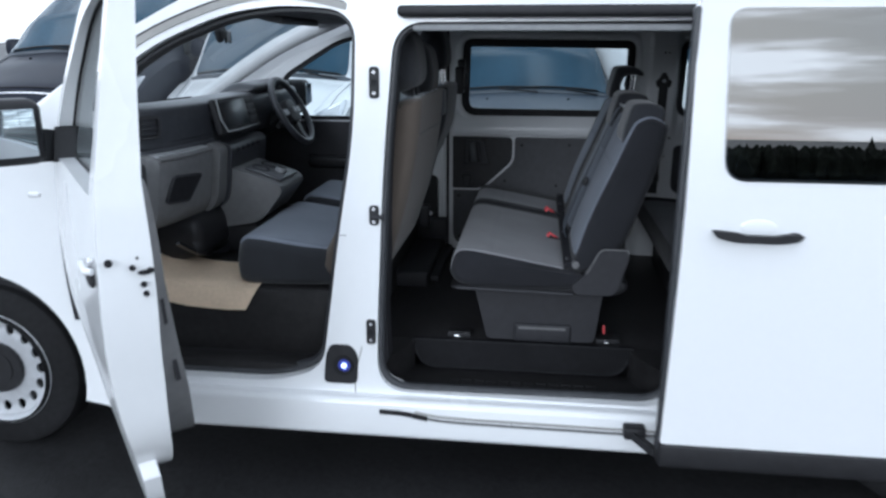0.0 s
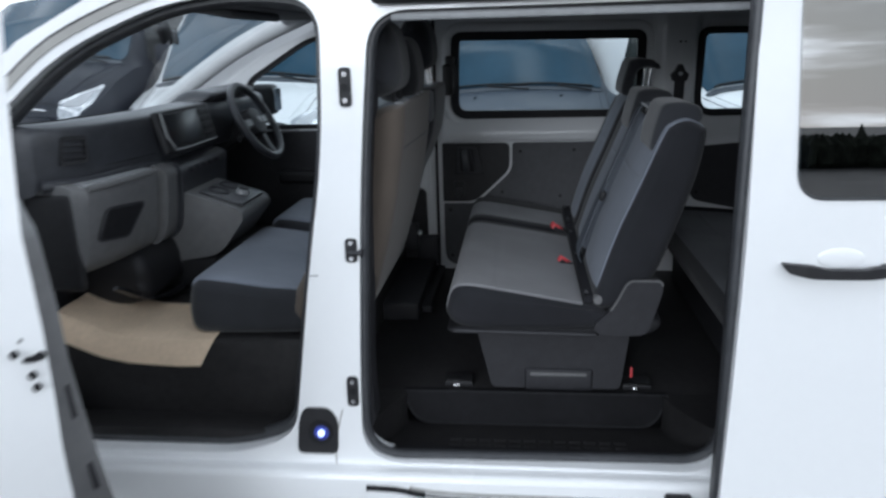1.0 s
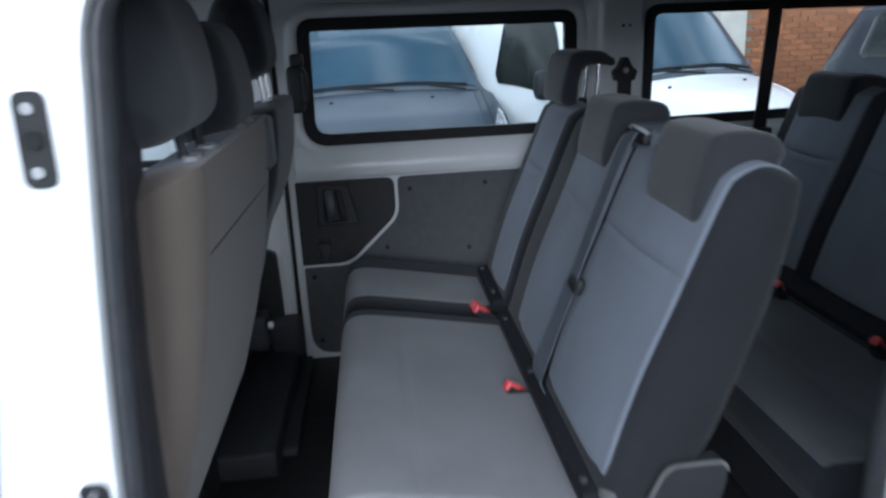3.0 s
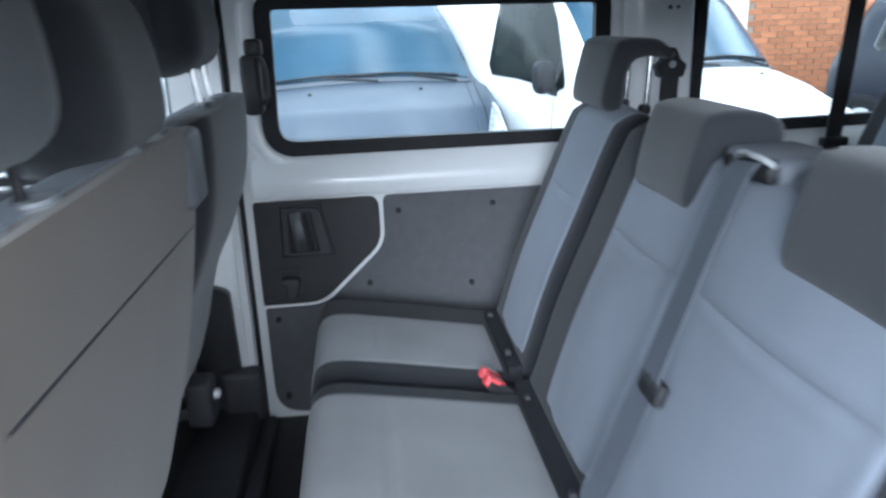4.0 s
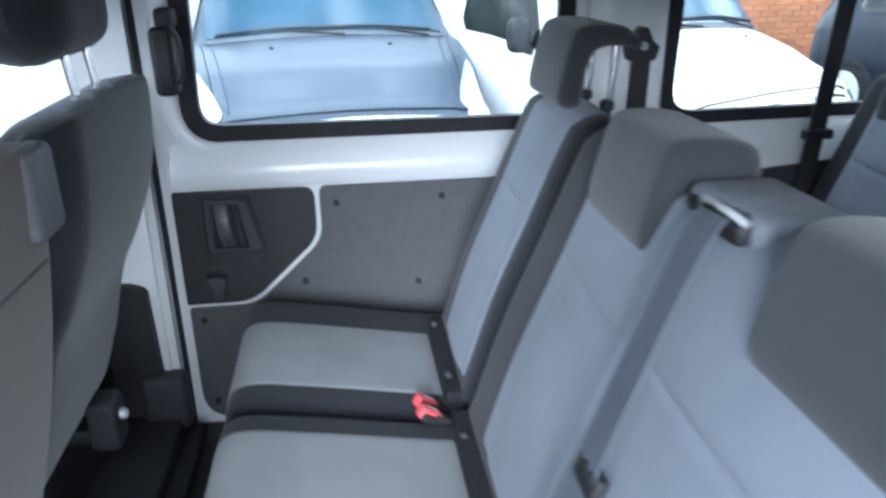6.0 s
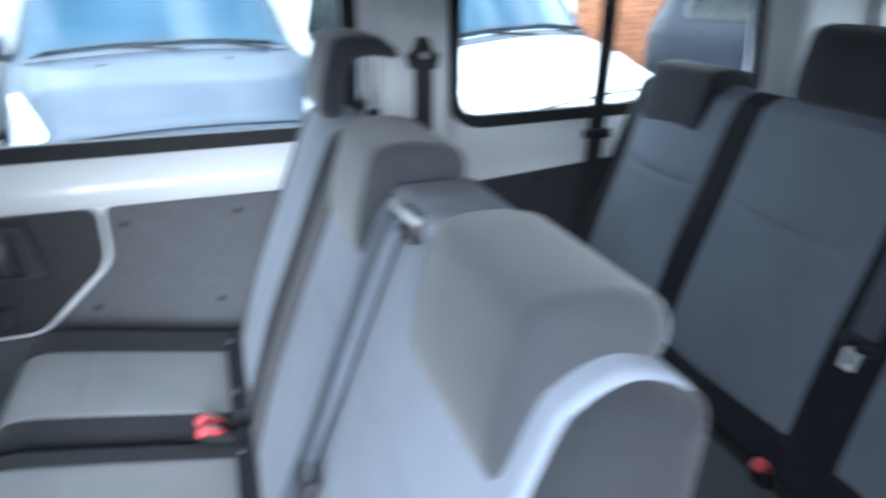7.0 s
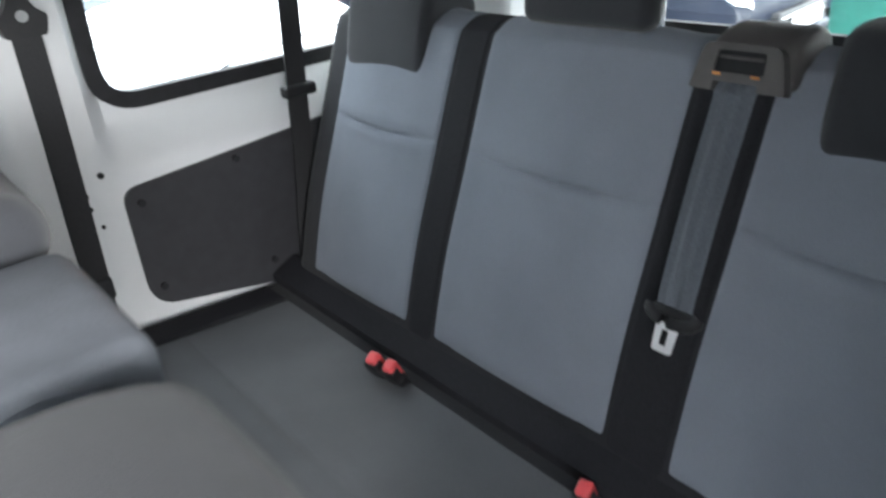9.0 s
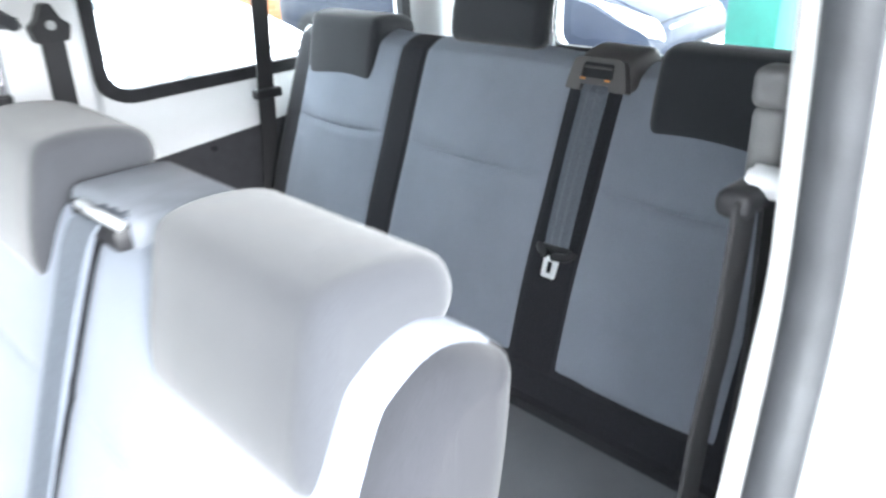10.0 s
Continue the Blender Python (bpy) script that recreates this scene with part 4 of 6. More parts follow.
turn = Matrix.Translation(mc) @ Matrix.Rotation(radians(-42), 4, "Z")
part("mirror_shell", moved(block(-0.08, 0.05, -0.105, 0.130, -0.105, 0.090, 0.034, 6), turn), PLASTIC, mb)
part("mirror_glass", moved(block(0.046, 0.054, -0.078, 0.105, -0.078, 0.064, 0.0035), turn), MIRROR, mb, "mirror glass reflecting the sky")

# dark gap between wing and open door
part("door_shut_gap", sweep(smooth_line([(-1.110, near_y(1.32) - 0.004, 1.32), (-1.122, near_y(1.19) - 0.004, 1.19), (-1.129, near_y(1.04) - 0.004, 1.04), (-1.125, near_y(0.9) - 0.004, 0.90), (-1.109, near_y(0.75) - 0.004, 0.75)], 4), flat(0.050, 0.006), up=(0, 1, 0)), RUBBER, van, "dark gap along the door hinge side")

# driver's door mirror on the far side
fm = part("far_door_mirror", block(-0.94, -0.80, 1.80, 1.93, 1.355, 1.505, 0.035, 5), PLASTIC, van, "black driver's door mirror")
part("mirror_stalk", sweep([(-0.88, 1.70, 1.36), (-0.87, 1.82, 1.39)], flat(0.06, 0.03)), PLASTIC, fm)
part("mirror_glass", block(-0.802, -0.796, 1.815, 1.915, 1.375, 1.485, 0.002, 1), MIRROR, fm)

# striker on the rear jamb
jamb = part("jamb_latch", block(0.975, 1.005, near_y(1.08) - 0.012, near_y(1.08) + 0.002, 1.055, 1.105, 0.006, 2), PLASTIC, van)
part("latch_pin", sweep([(0.985, near_y(1.08) - 0.010, 1.065), (0.985, near_y(1.08) - 0.035, 1.07), (1.0, near_y(1.08) - 0.035, 1.085), (1.0, near_y(1.08) - 0.010, 1.09)], disc(0.004, 8)), SILVER_TRIM, jamb)

# folded flange round the top and front of the cab opening
arc = smooth_line([(-0.115, 1.815), (-0.30, 1.848), (-0.51, 1.826), (-0.80, 1.714), (-1.00, 1.560), (-1.088, 1.475)], 5)
part("cab_flange", sweep([near_place(q[0], q[1], -0.002) for q in arc], flat(0.022, 0.008), up=(0, 1, 0)), FLANGE, van, "grey door flange over the cab opening")
part("flange_line", sweep([near_place(q[0] + 0.012 * (-0.5), q[1] + 0.013, -0.003) for q in arc], flat(0.005, 0.006), up=(0, 1, 0)), RUBBER, van)

# ---- seats ----
def headrest(parent, x, z, y0, y1, raised=0.0, back=0.0, tip=0.0):
    """A saddle-shaped headrest that hangs over the top of a backrest; x and z of its front lower lip."""
    prof = [(0.0, 0.010), (0.010, -0.004), (0.040, -0.006), (0.056, 0.008), (0.066, 0.042), (0.086, 0.062), (0.112, 0.068), (0.134, 0.076), (0.144, 0.094), (0.138, 0.116), (0.118, 0.128), (0.082, 0.134), (0.046, 0.133), (0.026, 0.122), (0.014, 0.085), (0.004, 0.045)]
    if raised:
        prof[2:10] = [(0.032, -0.006), (0.044, 0.008), (0.050, 0.058), (0.064, 0.090), (0.092, 0.098), (0.122, 0.096), (0.138, 0.092), (0.147, 0.102)]
    line = smooth_line([(x + back + (a if a < 0.08 else 0.08 + (a - 0.08) * (1 - tip / 0.06)), z + raised + b) for a, b in prof], 4, closed=True)
    h = part("headrest", pillow(line, y0, y1, 0.020, 6, straight=False), DARK_FABRIC, parent, "charcoal fabric headrest")
    if raised:
        ym = (y0 + y1) / 2
        for dy in (-0.06, 0.06):
            part("post", sweep([(x + back + 0.105, ym + dy, z + 0.02), (x + back + 0.115, ym + dy, z + raised + 0.11)], disc(0.006, 10)), CHROME, h)
            part("post_collar", cyl(0.013, 0.02, "z", (x + back + 0.105, ym + dy, z + 0.075), 14, bev=0.003), PLASTIC, h)
    return h


def back_lines(x, z, slope, height, thick):
    """Front-and-top line and whole outline of a backrest whose front foot is at x, z."""
    f = lambda h, o=0.0: (x + slope * h + o, z + h)
    front = [f(-0.03, 0.012), f(0.05), f(0.18, -0.008), f(0.32, -0.004), f(height - 0.03, 0.0), f(height, 0.012), f(height + 0.012, 0.045), f(height - 0.004, thick * 0.80), f(height - 0.03, thick)]
    rear = [f(height - 0.16, thick + 0.026), f(height - 0.36, thick + 0.036), f(0.05, thick + 0.03), f(-0.03, thick - 0.02)]
    return smooth_line(front, 8), smooth_line(front + rear, 5, closed=True)


def backrest(parent, x, z, slope, height, thick, y0, y1, p0, p1, seam):
    front, whole = back_lines(x, z, slope, height, thick)
    b = part("backrest", pillow(whole, y0, y1, 0.035, 6), BOLSTER, parent, "charcoal fabric backrest")
    part("light_panel", skin(front[4:], p0, p1, 0.003, 0.012, crease=(1, seam, 0.0044, 0.006, 0.3), sag=0.004, body=(y0, y1, 0.035)), LIGHT_FABRIC, b, "blue-grey woven panel with a stitched seam")
    return b


def cushion(parent, prof, y0, y1, r=0.035):
    return part("seat_cushion", pillow(smooth_line(prof, 5, closed=True), y0, y1, r, 6), BOLSTER, parent, "charcoal fabric seat cushion")


def buckle(x, y, z, tilt=35, name="belt_buckle"):
    t = thing(name, "black belt buckle with a red release button", "belt buckle", "belt buckles", at=(x, y, z))
    t.rotation_euler = (0, radians(tilt), radians(15))
    part("buckle_body", block(-0.014, 0.05, -0.013, 0.013, -0.012, 0.010, 0.005, 2), PLASTIC, t)
    part("button_rim", block(-0.036, 0.0, -0.0135, 0.0135, -0.0135, 0.004, 0.003, 2), PLASTIC, t)
    b = part("release_button", block(-0.043, 0.002, -0.0105, 0.0105, -0.010, 0.0125, 0.005, 3), RED, t, "red release button")
    # Pale bar for the button's print and, widened, its painted highlight
    part("press_mark_glint", block(-0.032, -0.006, -0.001, 0.007, 0.0122, 0.0131, 0.0003, 1), PRINT_GLINT, b)
    return t


FLOOR = 0.62


C2 = [(0.185, 0.90), (0.187, 0.955), (0.205, 0.988), (0.245, 0.997), (0.33, 0.985), (0.46, 0.962), (0.58, 0.940), (0.63, 0.930), (0.66, 0.90), (0.63, 0.865), (0.42, 0.855), (0.24, 0.862)]
C2_TOP = smooth_line(C2, 5, closed=True)[1:32]


def seat_base(parent, y0, y1):
    tub = rounded([(0.262, 0.845), (0.735, 0.845), (0.710, FLOOR + 0.012), (0.312, FLOOR + 0.012)], 0.02, 4)
    bm = plate(tub, [], y0, y1, lambda u, v, d: Vector((u, d, v)))
    bmesh.ops.bevel(bm, geom=[e for e in bm.edges if len(e.link_faces) == 2 and e.calc_face_angle(0) > 1.2], offset=0.012, segments=3, affect="EDGES")
    b = part("seat_base", bm, CHARCOAL, parent, "charcoal moulded seat base")
    part("base_handle", join(block(0.415, 0.625, y0 - 0.012, y0 + 0.01, 0.628, 0.700, 0.010, 3)), CHARCOAL, b)
    part("base_slot", block(0.432, 0.605, y0 - 0.016, y0 - 0.008, 0.680, 0.690, 0.003), GREY_PLASTIC, b)
    for x in (0.205, 0.765):
        p = part("floor_latch", block(x - 0.045, x + 0.045, y0 + 0.02, y0 + 0.09, FLOOR, FLOOR + 0.018, 0.004), PLASTIC, b)
        part("latch_hook", block(x - 0.016, x + 0.006, y0 + 0.005, y0 + 0.022, FLOOR + 0.004, FLOOR + 0.014, 0.002), CHROME, p)
        part("latch_bar", sweep([(x - 0.04, y0 + 0.02, FLOOR + 0.022), (x + 0.04, y0 + 0.02, FLOOR + 0.022)], disc(0.003, 6)), CHROME, p)
    return b


# middle row: double seat by the open door, single seat by the far wall
double = thing("double_seat", "two-place charcoal and blue-grey fabric bench on a black base", "seat", "middle row seats", at=(0.013, 0, 0))
seat_base(double, 0.335, 0.92)
cu = cushion(double, C2, 0.245, 1.095)
part("light_panel", skin(C2_TOP, 0.262, 1.03, 0.0016, 0.014, crease=(0, 0.335, 0.0034, 0.0, 0.0), body=(0.245, 1.095, 0.035)), CUSHION_CLOTH, cu, "grey woven seat panel")
part("cushion_tray", pillow(smooth_line([(0.195, 0.862), (0.23, 0.846), (0.63, 0.842), (0.78, 0.85), (0.80, 0.90), (0.66, 0.905), (0.60, 0.872), (0.30, 0.872)], 4, closed=True), 0.250, 1.07, 0.02, 4), PLASTIC, double)
part("tray_edge", sweep([(0.205, 0.247, 0.858), (0.62, 0.247, 0.850)], disc(0.006, 8)), CHARCOAL, double)
BX, BZ, SL = 0.612, 0.965, 0.385
backrest(double, BX, BZ, SL, 0.490, 0.113, 0.247, 0.672, 0.272, 0.665, 1.305)
backrest(double, BX, BZ, SL, 0.490, 0.113, 0.676, 1.095, 0.684, 0.965, 1.305)
headrest(double, 0.762, 1.378, 0.303, 0.515, tip=0.006)
headrest(double, 0.762, 1.385, 0.740, 0.950)
bolster = rounded([(0.625, 0.855), (0.765, 0.855), (0.803, 0.99), (0.800, 1.022), (0.715, 1.022), (0.700, 1.010), (0.665, 0.935), (0.610, 0.885)], [0.02, 0.03, 0.03, 0.015, 0.02, 0.03, 0.05, 0.02], 5)
bm = plate(bolster, [], 0.232, 0.262, lambda u, v, d: Vector((u, d, v)))
bmesh.ops.bevel(bm, geom=[e for e in bm.edges if len(e.link_faces) == 2 and e.calc_face_angle(0) > 1.2], offset=0.006, segments=3, affect="EDGES")
hc = part("hinge_cover", bm, CHARCOAL, double, "charcoal hinge cover")
part("cover_edge", sweep([Vector((q[0], 0.231, q[1])) for q in bolster[18:40]], disc(0.003, 6)), GREY_PLASTIC, hc)
part("hinge_bolt", cyl(0.014, 0.03, "y", (0.625, 0.262, 0.957), 14, bev=0.003), GREY_PLASTIC, double)
part("anchor_strip", sweep([(0.612, 0.27, 0.952), (0.612, 1.07, 0.958)], flat(0.05, 0.02), up=(0, 0, 1)), STRIPE, double)
for y in (0.30, 0.70, 1.0):
    part("anchor_bolt", cyl(0.008, 0.012, "x", (0.595, y, 0.966), 12, bev=0.002), CHARCOAL, double)
part("release_strap", block(0.744, 0.752, 0.37, 0.38, 0.655, 0.690, 0.003), RED, double, "red release strap")
# belt that comes out of the backrest top
bguide = part("belt_guide", block(0.800, 0.905, 0.572, 0.725, 1.430, 1.481, 0.014, 3), GUIDE_GREY, double, "blue-grey belt guide on the backrest top")
part("guide_slot", block(0.786, 0.83, 0.585, 0.665, 1.452, 1.474, 0.006), PLASTIC, bguide)
part("guide_trim", sweep(smooth_line([(0.796, 0.586, 1.474), (0.788, 0.600, 1.4815), (0.785, 0.625, 1.4835), (0.788, 0.652, 1.4815), (0.796, 0.668, 1.472)], 4), disc(0.0045, 10)), SILVER_TRIM, bguide, "silver belt bar")
part("guide_hole", cyl(0.009, 0.004, "x", (0.7985, 0.700, 1.462), 14), RUBBER, bguide)
part("guide_plug", cyl(0.0085, 0.004, "y", (0.868, 0.5705, 1.458), 14), RUBBER, bguide)
mid_belt = thing("seat_belt", "grey webbing seat belt hanging down the backrest front", "seat belt", "seat belts", at=(0.798, 0.625, 1.462))
bl = smooth_line([(0.025, 0.0, 0.016), (-0.008, 0.0, 0.006), (-0.040, -0.004, -0.06), (-0.086, -0.014, -0.17), (-0.128, -0.02, -0.275), (-0.172, -0.010, -0.40), (-0.190, 0.0, -0.465), (-0.178, 0.0, -0.50)], 5)
fold = [(-0.029, -0.001), (-0.018, 0.0014), (-0.010, -0.0010), (0.0, 0.0016), (0.010, -0.0010), (0.018, 0.0014), (0.029, -0.001)]
part("webbing", sweep(bl, fold + [(a_, b_ - 0.0022) for a_, b_ in reversed(fold)], up=(1, 0, 0.4)), BELT, mid_belt)
part("belt_tongue", moved(block(-0.010, 0.006, -0.030, 0.030, -0.016, 0.016, 0.006, 2), pose(-0.118, -0.028, -0.268, 0, 22, 0)), PLASTIC, mid_belt)

single = thing("single_seat", "single charcoal and blue-grey fabric seat beside the far wall", "seat", "middle row seats", at=(0.013, 0, 0))
seat_base(single, 1.17, 1.50)
cu = cushion(single, C2, 1.105, 1.545)
part("light_panel", skin(C2_TOP, 1.165, 1.42, 0.0016, 0.014, crease=(0, 0.335, 0.0034, 0.0, 0.0)), CUSHION_CLOTH, cu, "grey woven seat panel")
backrest(single, BX, BZ, SL, 0.490, 0.100, 1.100, 1.455, 1.150, 1.375, 1.30)
headrest(single, 0.762, 1.385, 1.205, 1.435, raised=0.085, back=0.035)
part("anchor_strip", sweep([(0.612, 1.13, 0.958), (0.612, 1.42, 0.965)], flat(0.05, 0.02), up=(0, 0, 1)), STRIPE, single)
for y in (1.18, 1.39):
    part("anchor_bolt", cyl(0.009, 0.012, "x", (0.595, y, 0.976), 12, bev=0.002), CHARCOAL, single)
buckle(0.573, 1.125, 0.945)
buckle(0.575, 1.085, 0.948)
buckle(0.579, 0.662, 0.940)

# rear row: three-place bench
rear = thing("rear_bench", "three-place charcoal and blue-grey fabric bench with black stripes", "seat", at=(0.014, 0, 0))
C3 = [(1.00, 0.87), (1.002, 0.905), (1.02, 0.932), (1.06, 0.940), (1.20, 0.932), (1.38, 0.920), (1.47, 0.915), (1.50, 0.89), (1.46, 0.84), (1.20, 0.82), (1.03, 0.83)]
C3_TOP = smooth_line([(1.012, 0.920), (1.03, 0.936), (1.07, 0.941), (1.20, 0.933), (1.36, 0.921), (1.395, 0.919)], 6)
cu = cushion(rear, C3, 0.28, 1.60)
part("light_panel", skin(C3_TOP, 0.31, 1.490, 0.0025, 0.010, crease=(0, 1.168, 0.0034, 0.0, 0.0), body=(0.28, 1.60, 0.035)), SHADED_CLOTH, cu, "grey woven seat panel with its shade in the colour")
part("border", skin(C3_TOP, 1.496, 1.585, 0.0015, 0.008, body=(0.28, 1.60, 0.035)), STRIPE, cu, "black cushion border")
RX, RZ, RS = 1.450, 0.935, 0.365
front3, whole3 = back_lines(RX, RZ, RS, 0.515, 0.11)
b3 = part("backrest", pillow(whole3, 0.275, 1.56, 0.04, 6), BOLSTER, rear, "charcoal fabric backrest")
for p0, p1 in ((0.345, 0.640), (0.738, 1.100), (1.172, 1.480)):
    part("light_panel", skin(front3[6:], p0, p1, 0.003, 0.012, crease=(1, 1.282, 0.0056, 0.010, 0.35), sag=0.006, body=(0.275, 1.56, 0.04)), LIGHT_FABRIC, b3, "blue-grey woven panel with a stitched seam")
for p0, p1 in ((0.643, 0.735), (1.103, 1.169)):
    part("stripe", skin(front3, p0, p1, 0.002, 0.008), STRIPE, b3, "black woven stripe")
part("fold_strip", sweep([(1.452, 0.30, 0.935), (1.452, 1.58, 0.935)], [(-0.036, -0.016), (0.022, 0.006), (0.022, 0.028), (-0.036, 0.002)], up=(0, 0, 1)), STRIPE, rear)
headrest(rear, 1.600, 1.367, 0.361, 0.580)
headrest(rear, 1.600, 1.365, 1.240, 1.475)
headrest(rear, 1.600, 1.365, 0.825, 1.050, raised=0.105, back=0.045)
part("rear_base", block(1.08, 1.46, 0.40, 1.46, FLOOR, 0.83, 0.02), CHARCOAL, rear)
# belt reel on the backrest top with its belt
reel = part("belt_reel", pillow(smooth_line([(1.608, 1.434), (1.616, 1.468), (1.636, 1.482), (1.68, 1.488), (1.704, 1.474), (1.704, 1.446), (1.655, 1.43), (1.642, 1.418)], 4, closed=True), 0.614, 0.720, 0.014, 5), KHAKI, rear, "dark grey plastic belt reel housing")
reel_m = Matrix.Translation((1.608, 0.668, 1.452)) @ pose(0, 0, 0, 0, 16, 0) @ Matrix.Diagonal((1, 0.82, 0.76, 1))
part("reel_front", moved(plate(rounded([(-0.070, -0.036), (-0.030, -0.036), (-0.030, -0.026), (0.034, -0.026), (0.034, -0.040), (0.070, -0.040), (0.058, 0.030), (-0.052, 0.030)], [0.006, 0.002, 0.002, 0.002, 0.002, 0.006, 0.014, 0.014], 3), [rounded([(-0.036, -0.012), (0.038, -0.012), (0.036, 0.020), (-0.034, 0.020)], 0.006)], -0.012, 0.004, lambda u, v, d: Vector((d, u, v))), reel_m), KHAKI, reel)
part("reel_slot", moved(block(-0.008, -0.002, -0.040, 0.042, -0.016, 0.024, 0.002), reel_m), RUBBER, reel)
part("reel_roller", moved(sweep([(-0.010, -0.030, 0.010), (-0.010, 0.032, 0.010)], disc(0.0025, 8)), reel_m), KHAKI, reel)
for u in (0.030, -0.026):
    part("reel_mark", moved(block(-0.0155, -0.0138, u - 0.006, u + 0.006, -0.017, -0.013, 0.0006, 1), reel_m), AMBER, reel)
rbelt = thing("seat_belt", "grey webbing seat belt on the rear backrest with a steel tongue", "seat belt", "seat belts", at=(1.614, 0.678, 1.42))
fold = [(-0.024, -0.001), (-0.015, 0.0016), (-0.009, -0.0012), (0.0, 0.0018), (0.008, -0.0012), (0.016, 0.0016), (0.024, -0.001)]
part("webbing", sweep(smooth_line([(0.010, -0.014, 0.026), (-0.012, -0.013, 0.006), (-0.016, -0.012, -0.010), (-0.048, -0.009, -0.10), (-0.088, -0.010, -0.205), (-0.098, -0.011, -0.235)], 5), fold + [(a_, b_ - 0.0022) for a_, b_ in reversed(fold)], up=(1, 0, 0.4)), BELT, rbelt)
arc = [(-0.014 * math.cos(g) * 0.4, 0.032 * math.sin(g), -0.012 * math.cos(g)) for g in [radians(d_) for d_ in range(-100, 101, 20)]]
part("belt_stop", moved(join(sweep(arc, disc(0.008, 10)), block(-0.006, 0.006, -0.030, 0.030, -0.006, 0.006, 0.005, 2)), pose(-0.102, -0.012, -0.240, 0, 20, 0)), PLASTIC, rbelt, "dark rounded belt stop")
part("belt_tongue", moved(plate(rounded([(-0.013, -0.036), (0.013, -0.036), (0.015, 0.0), (-0.015, 0.0)], 0.004), [rounded([(-0.004, -0.028), (0.006, -0.028), (0.006, -0.008), (-0.004, -0.008)], 0.002)], -0.003, 0.0, lambda u, v, d: Vector((d, u, v))), pose(-0.112, -0.012, -0.250, 0, 20, 0)), TONGUE, rbelt, "bright steel tongue")
buckle(1.386, 1.130, 0.934, 62)
buckle(1.392, 1.092, 0.934, 62)
buckle(1.402, 0.700, 0.934, 62)

# belts on the far pillars
pb = thing("seat_belt", "black seat belt on the white centre pillar", "seat belt", "seat belts", at=(1.105, 1.588, 1.52))
part("anchor", plate(rounded([(-0.030, -0.026), (0.030, -0.026), (0.038, 0.004), (0.022, 0.016), (0.008, 0.046), (-0.008, 0.046), (-0.022, 0.016), (-0.038, 0.004)], 0.006, 3), [], -0.020, 0.012, lambda u, v, d: Vector((u, d, v))), PLASTIC, pb)
part("anchor_bolt", cyl(0.009, 0.008, "y", (0.0, -0.022, 0.006), 12, bev=0.002), SILVER_TRIM, pb)
part("lower_anchor", block(-0.045, 0.012, -0.020, 0.006, -0.50, -0.455, 0.008, 3), PLASTIC, pb)
part("webbing", sweep([(0.0, -0.012, -0.01), (-0.004, -0.010, -0.20), (-0.016, -0.008, -0.56)], flat(0.044, 0.004), up=(0, 1, 0)), BELT_BLACK, pb)
rb2 = thing("seat_belt", "black seat belt hanging beside the far rear window", "seat belt", "seat belts", at=(1.56, 1.575, 1.31))
part("webbing", sweep([(0.03, 0.0, 0.49), (0.0, 0.0, 0.05), (-0.01, 0.0, -0.10), (-0.045, -0.005, -0.385)], flat(0.044, 0.004), up=(0, 1, 0)), BELT_BLACK, rb2)
part("belt_guide", block(-0.036, 0.036, -0.014, 0.012, -0.012, 0.012, 0.006, 3), PLASTIC, rb2)
nb = thing("seat_belt", "black seat belt on the near rear pillar", "seat belt", "seat belts", at=(1.14, 0.212, 1.572))
part("anchor", join(block(-0.012, 0.018, -0.015, 0.012, -0.010, 0.020, 0.008, 3), block(-0.010, 0.014, -0.015, 0.010, -0.070, -0.008, 0.007, 3)), GREY_PLASTIC, nb, "pale belt anchor")
part("belt_eye", block(-0.056, 0.034, -0.018, 0.010, -0.080, -0.058, 0.009, 3), PLASTIC, nb)
part("webbing", sweep(smooth_line([(-0.044, -0.010, -0.062), (-0.032, -0.002, -0.19), (-0.031, 0.008, -0.34), (-0.030, 0.020, -0.80)], 4), flat(0.036, 0.004), up=(0, 1, 0)), BELT_BLACK, nb)
part("return_webbing", sweep(smooth_line([(0.019, -0.004, -0.072), (0.058, 0.006, -0.235), (0.076, 0.014, -0.37), (0.082, 0.020, -0.82)], 4), flat(0.036, 0.004), up=(0, 1, 0)), BELT_BLACK, nb)
part("anchor_bolt", cyl(0.012, 0.03, "y", (-0.02, -0.015, -0.058), 14, bev=0.004), TONGUE, nb)

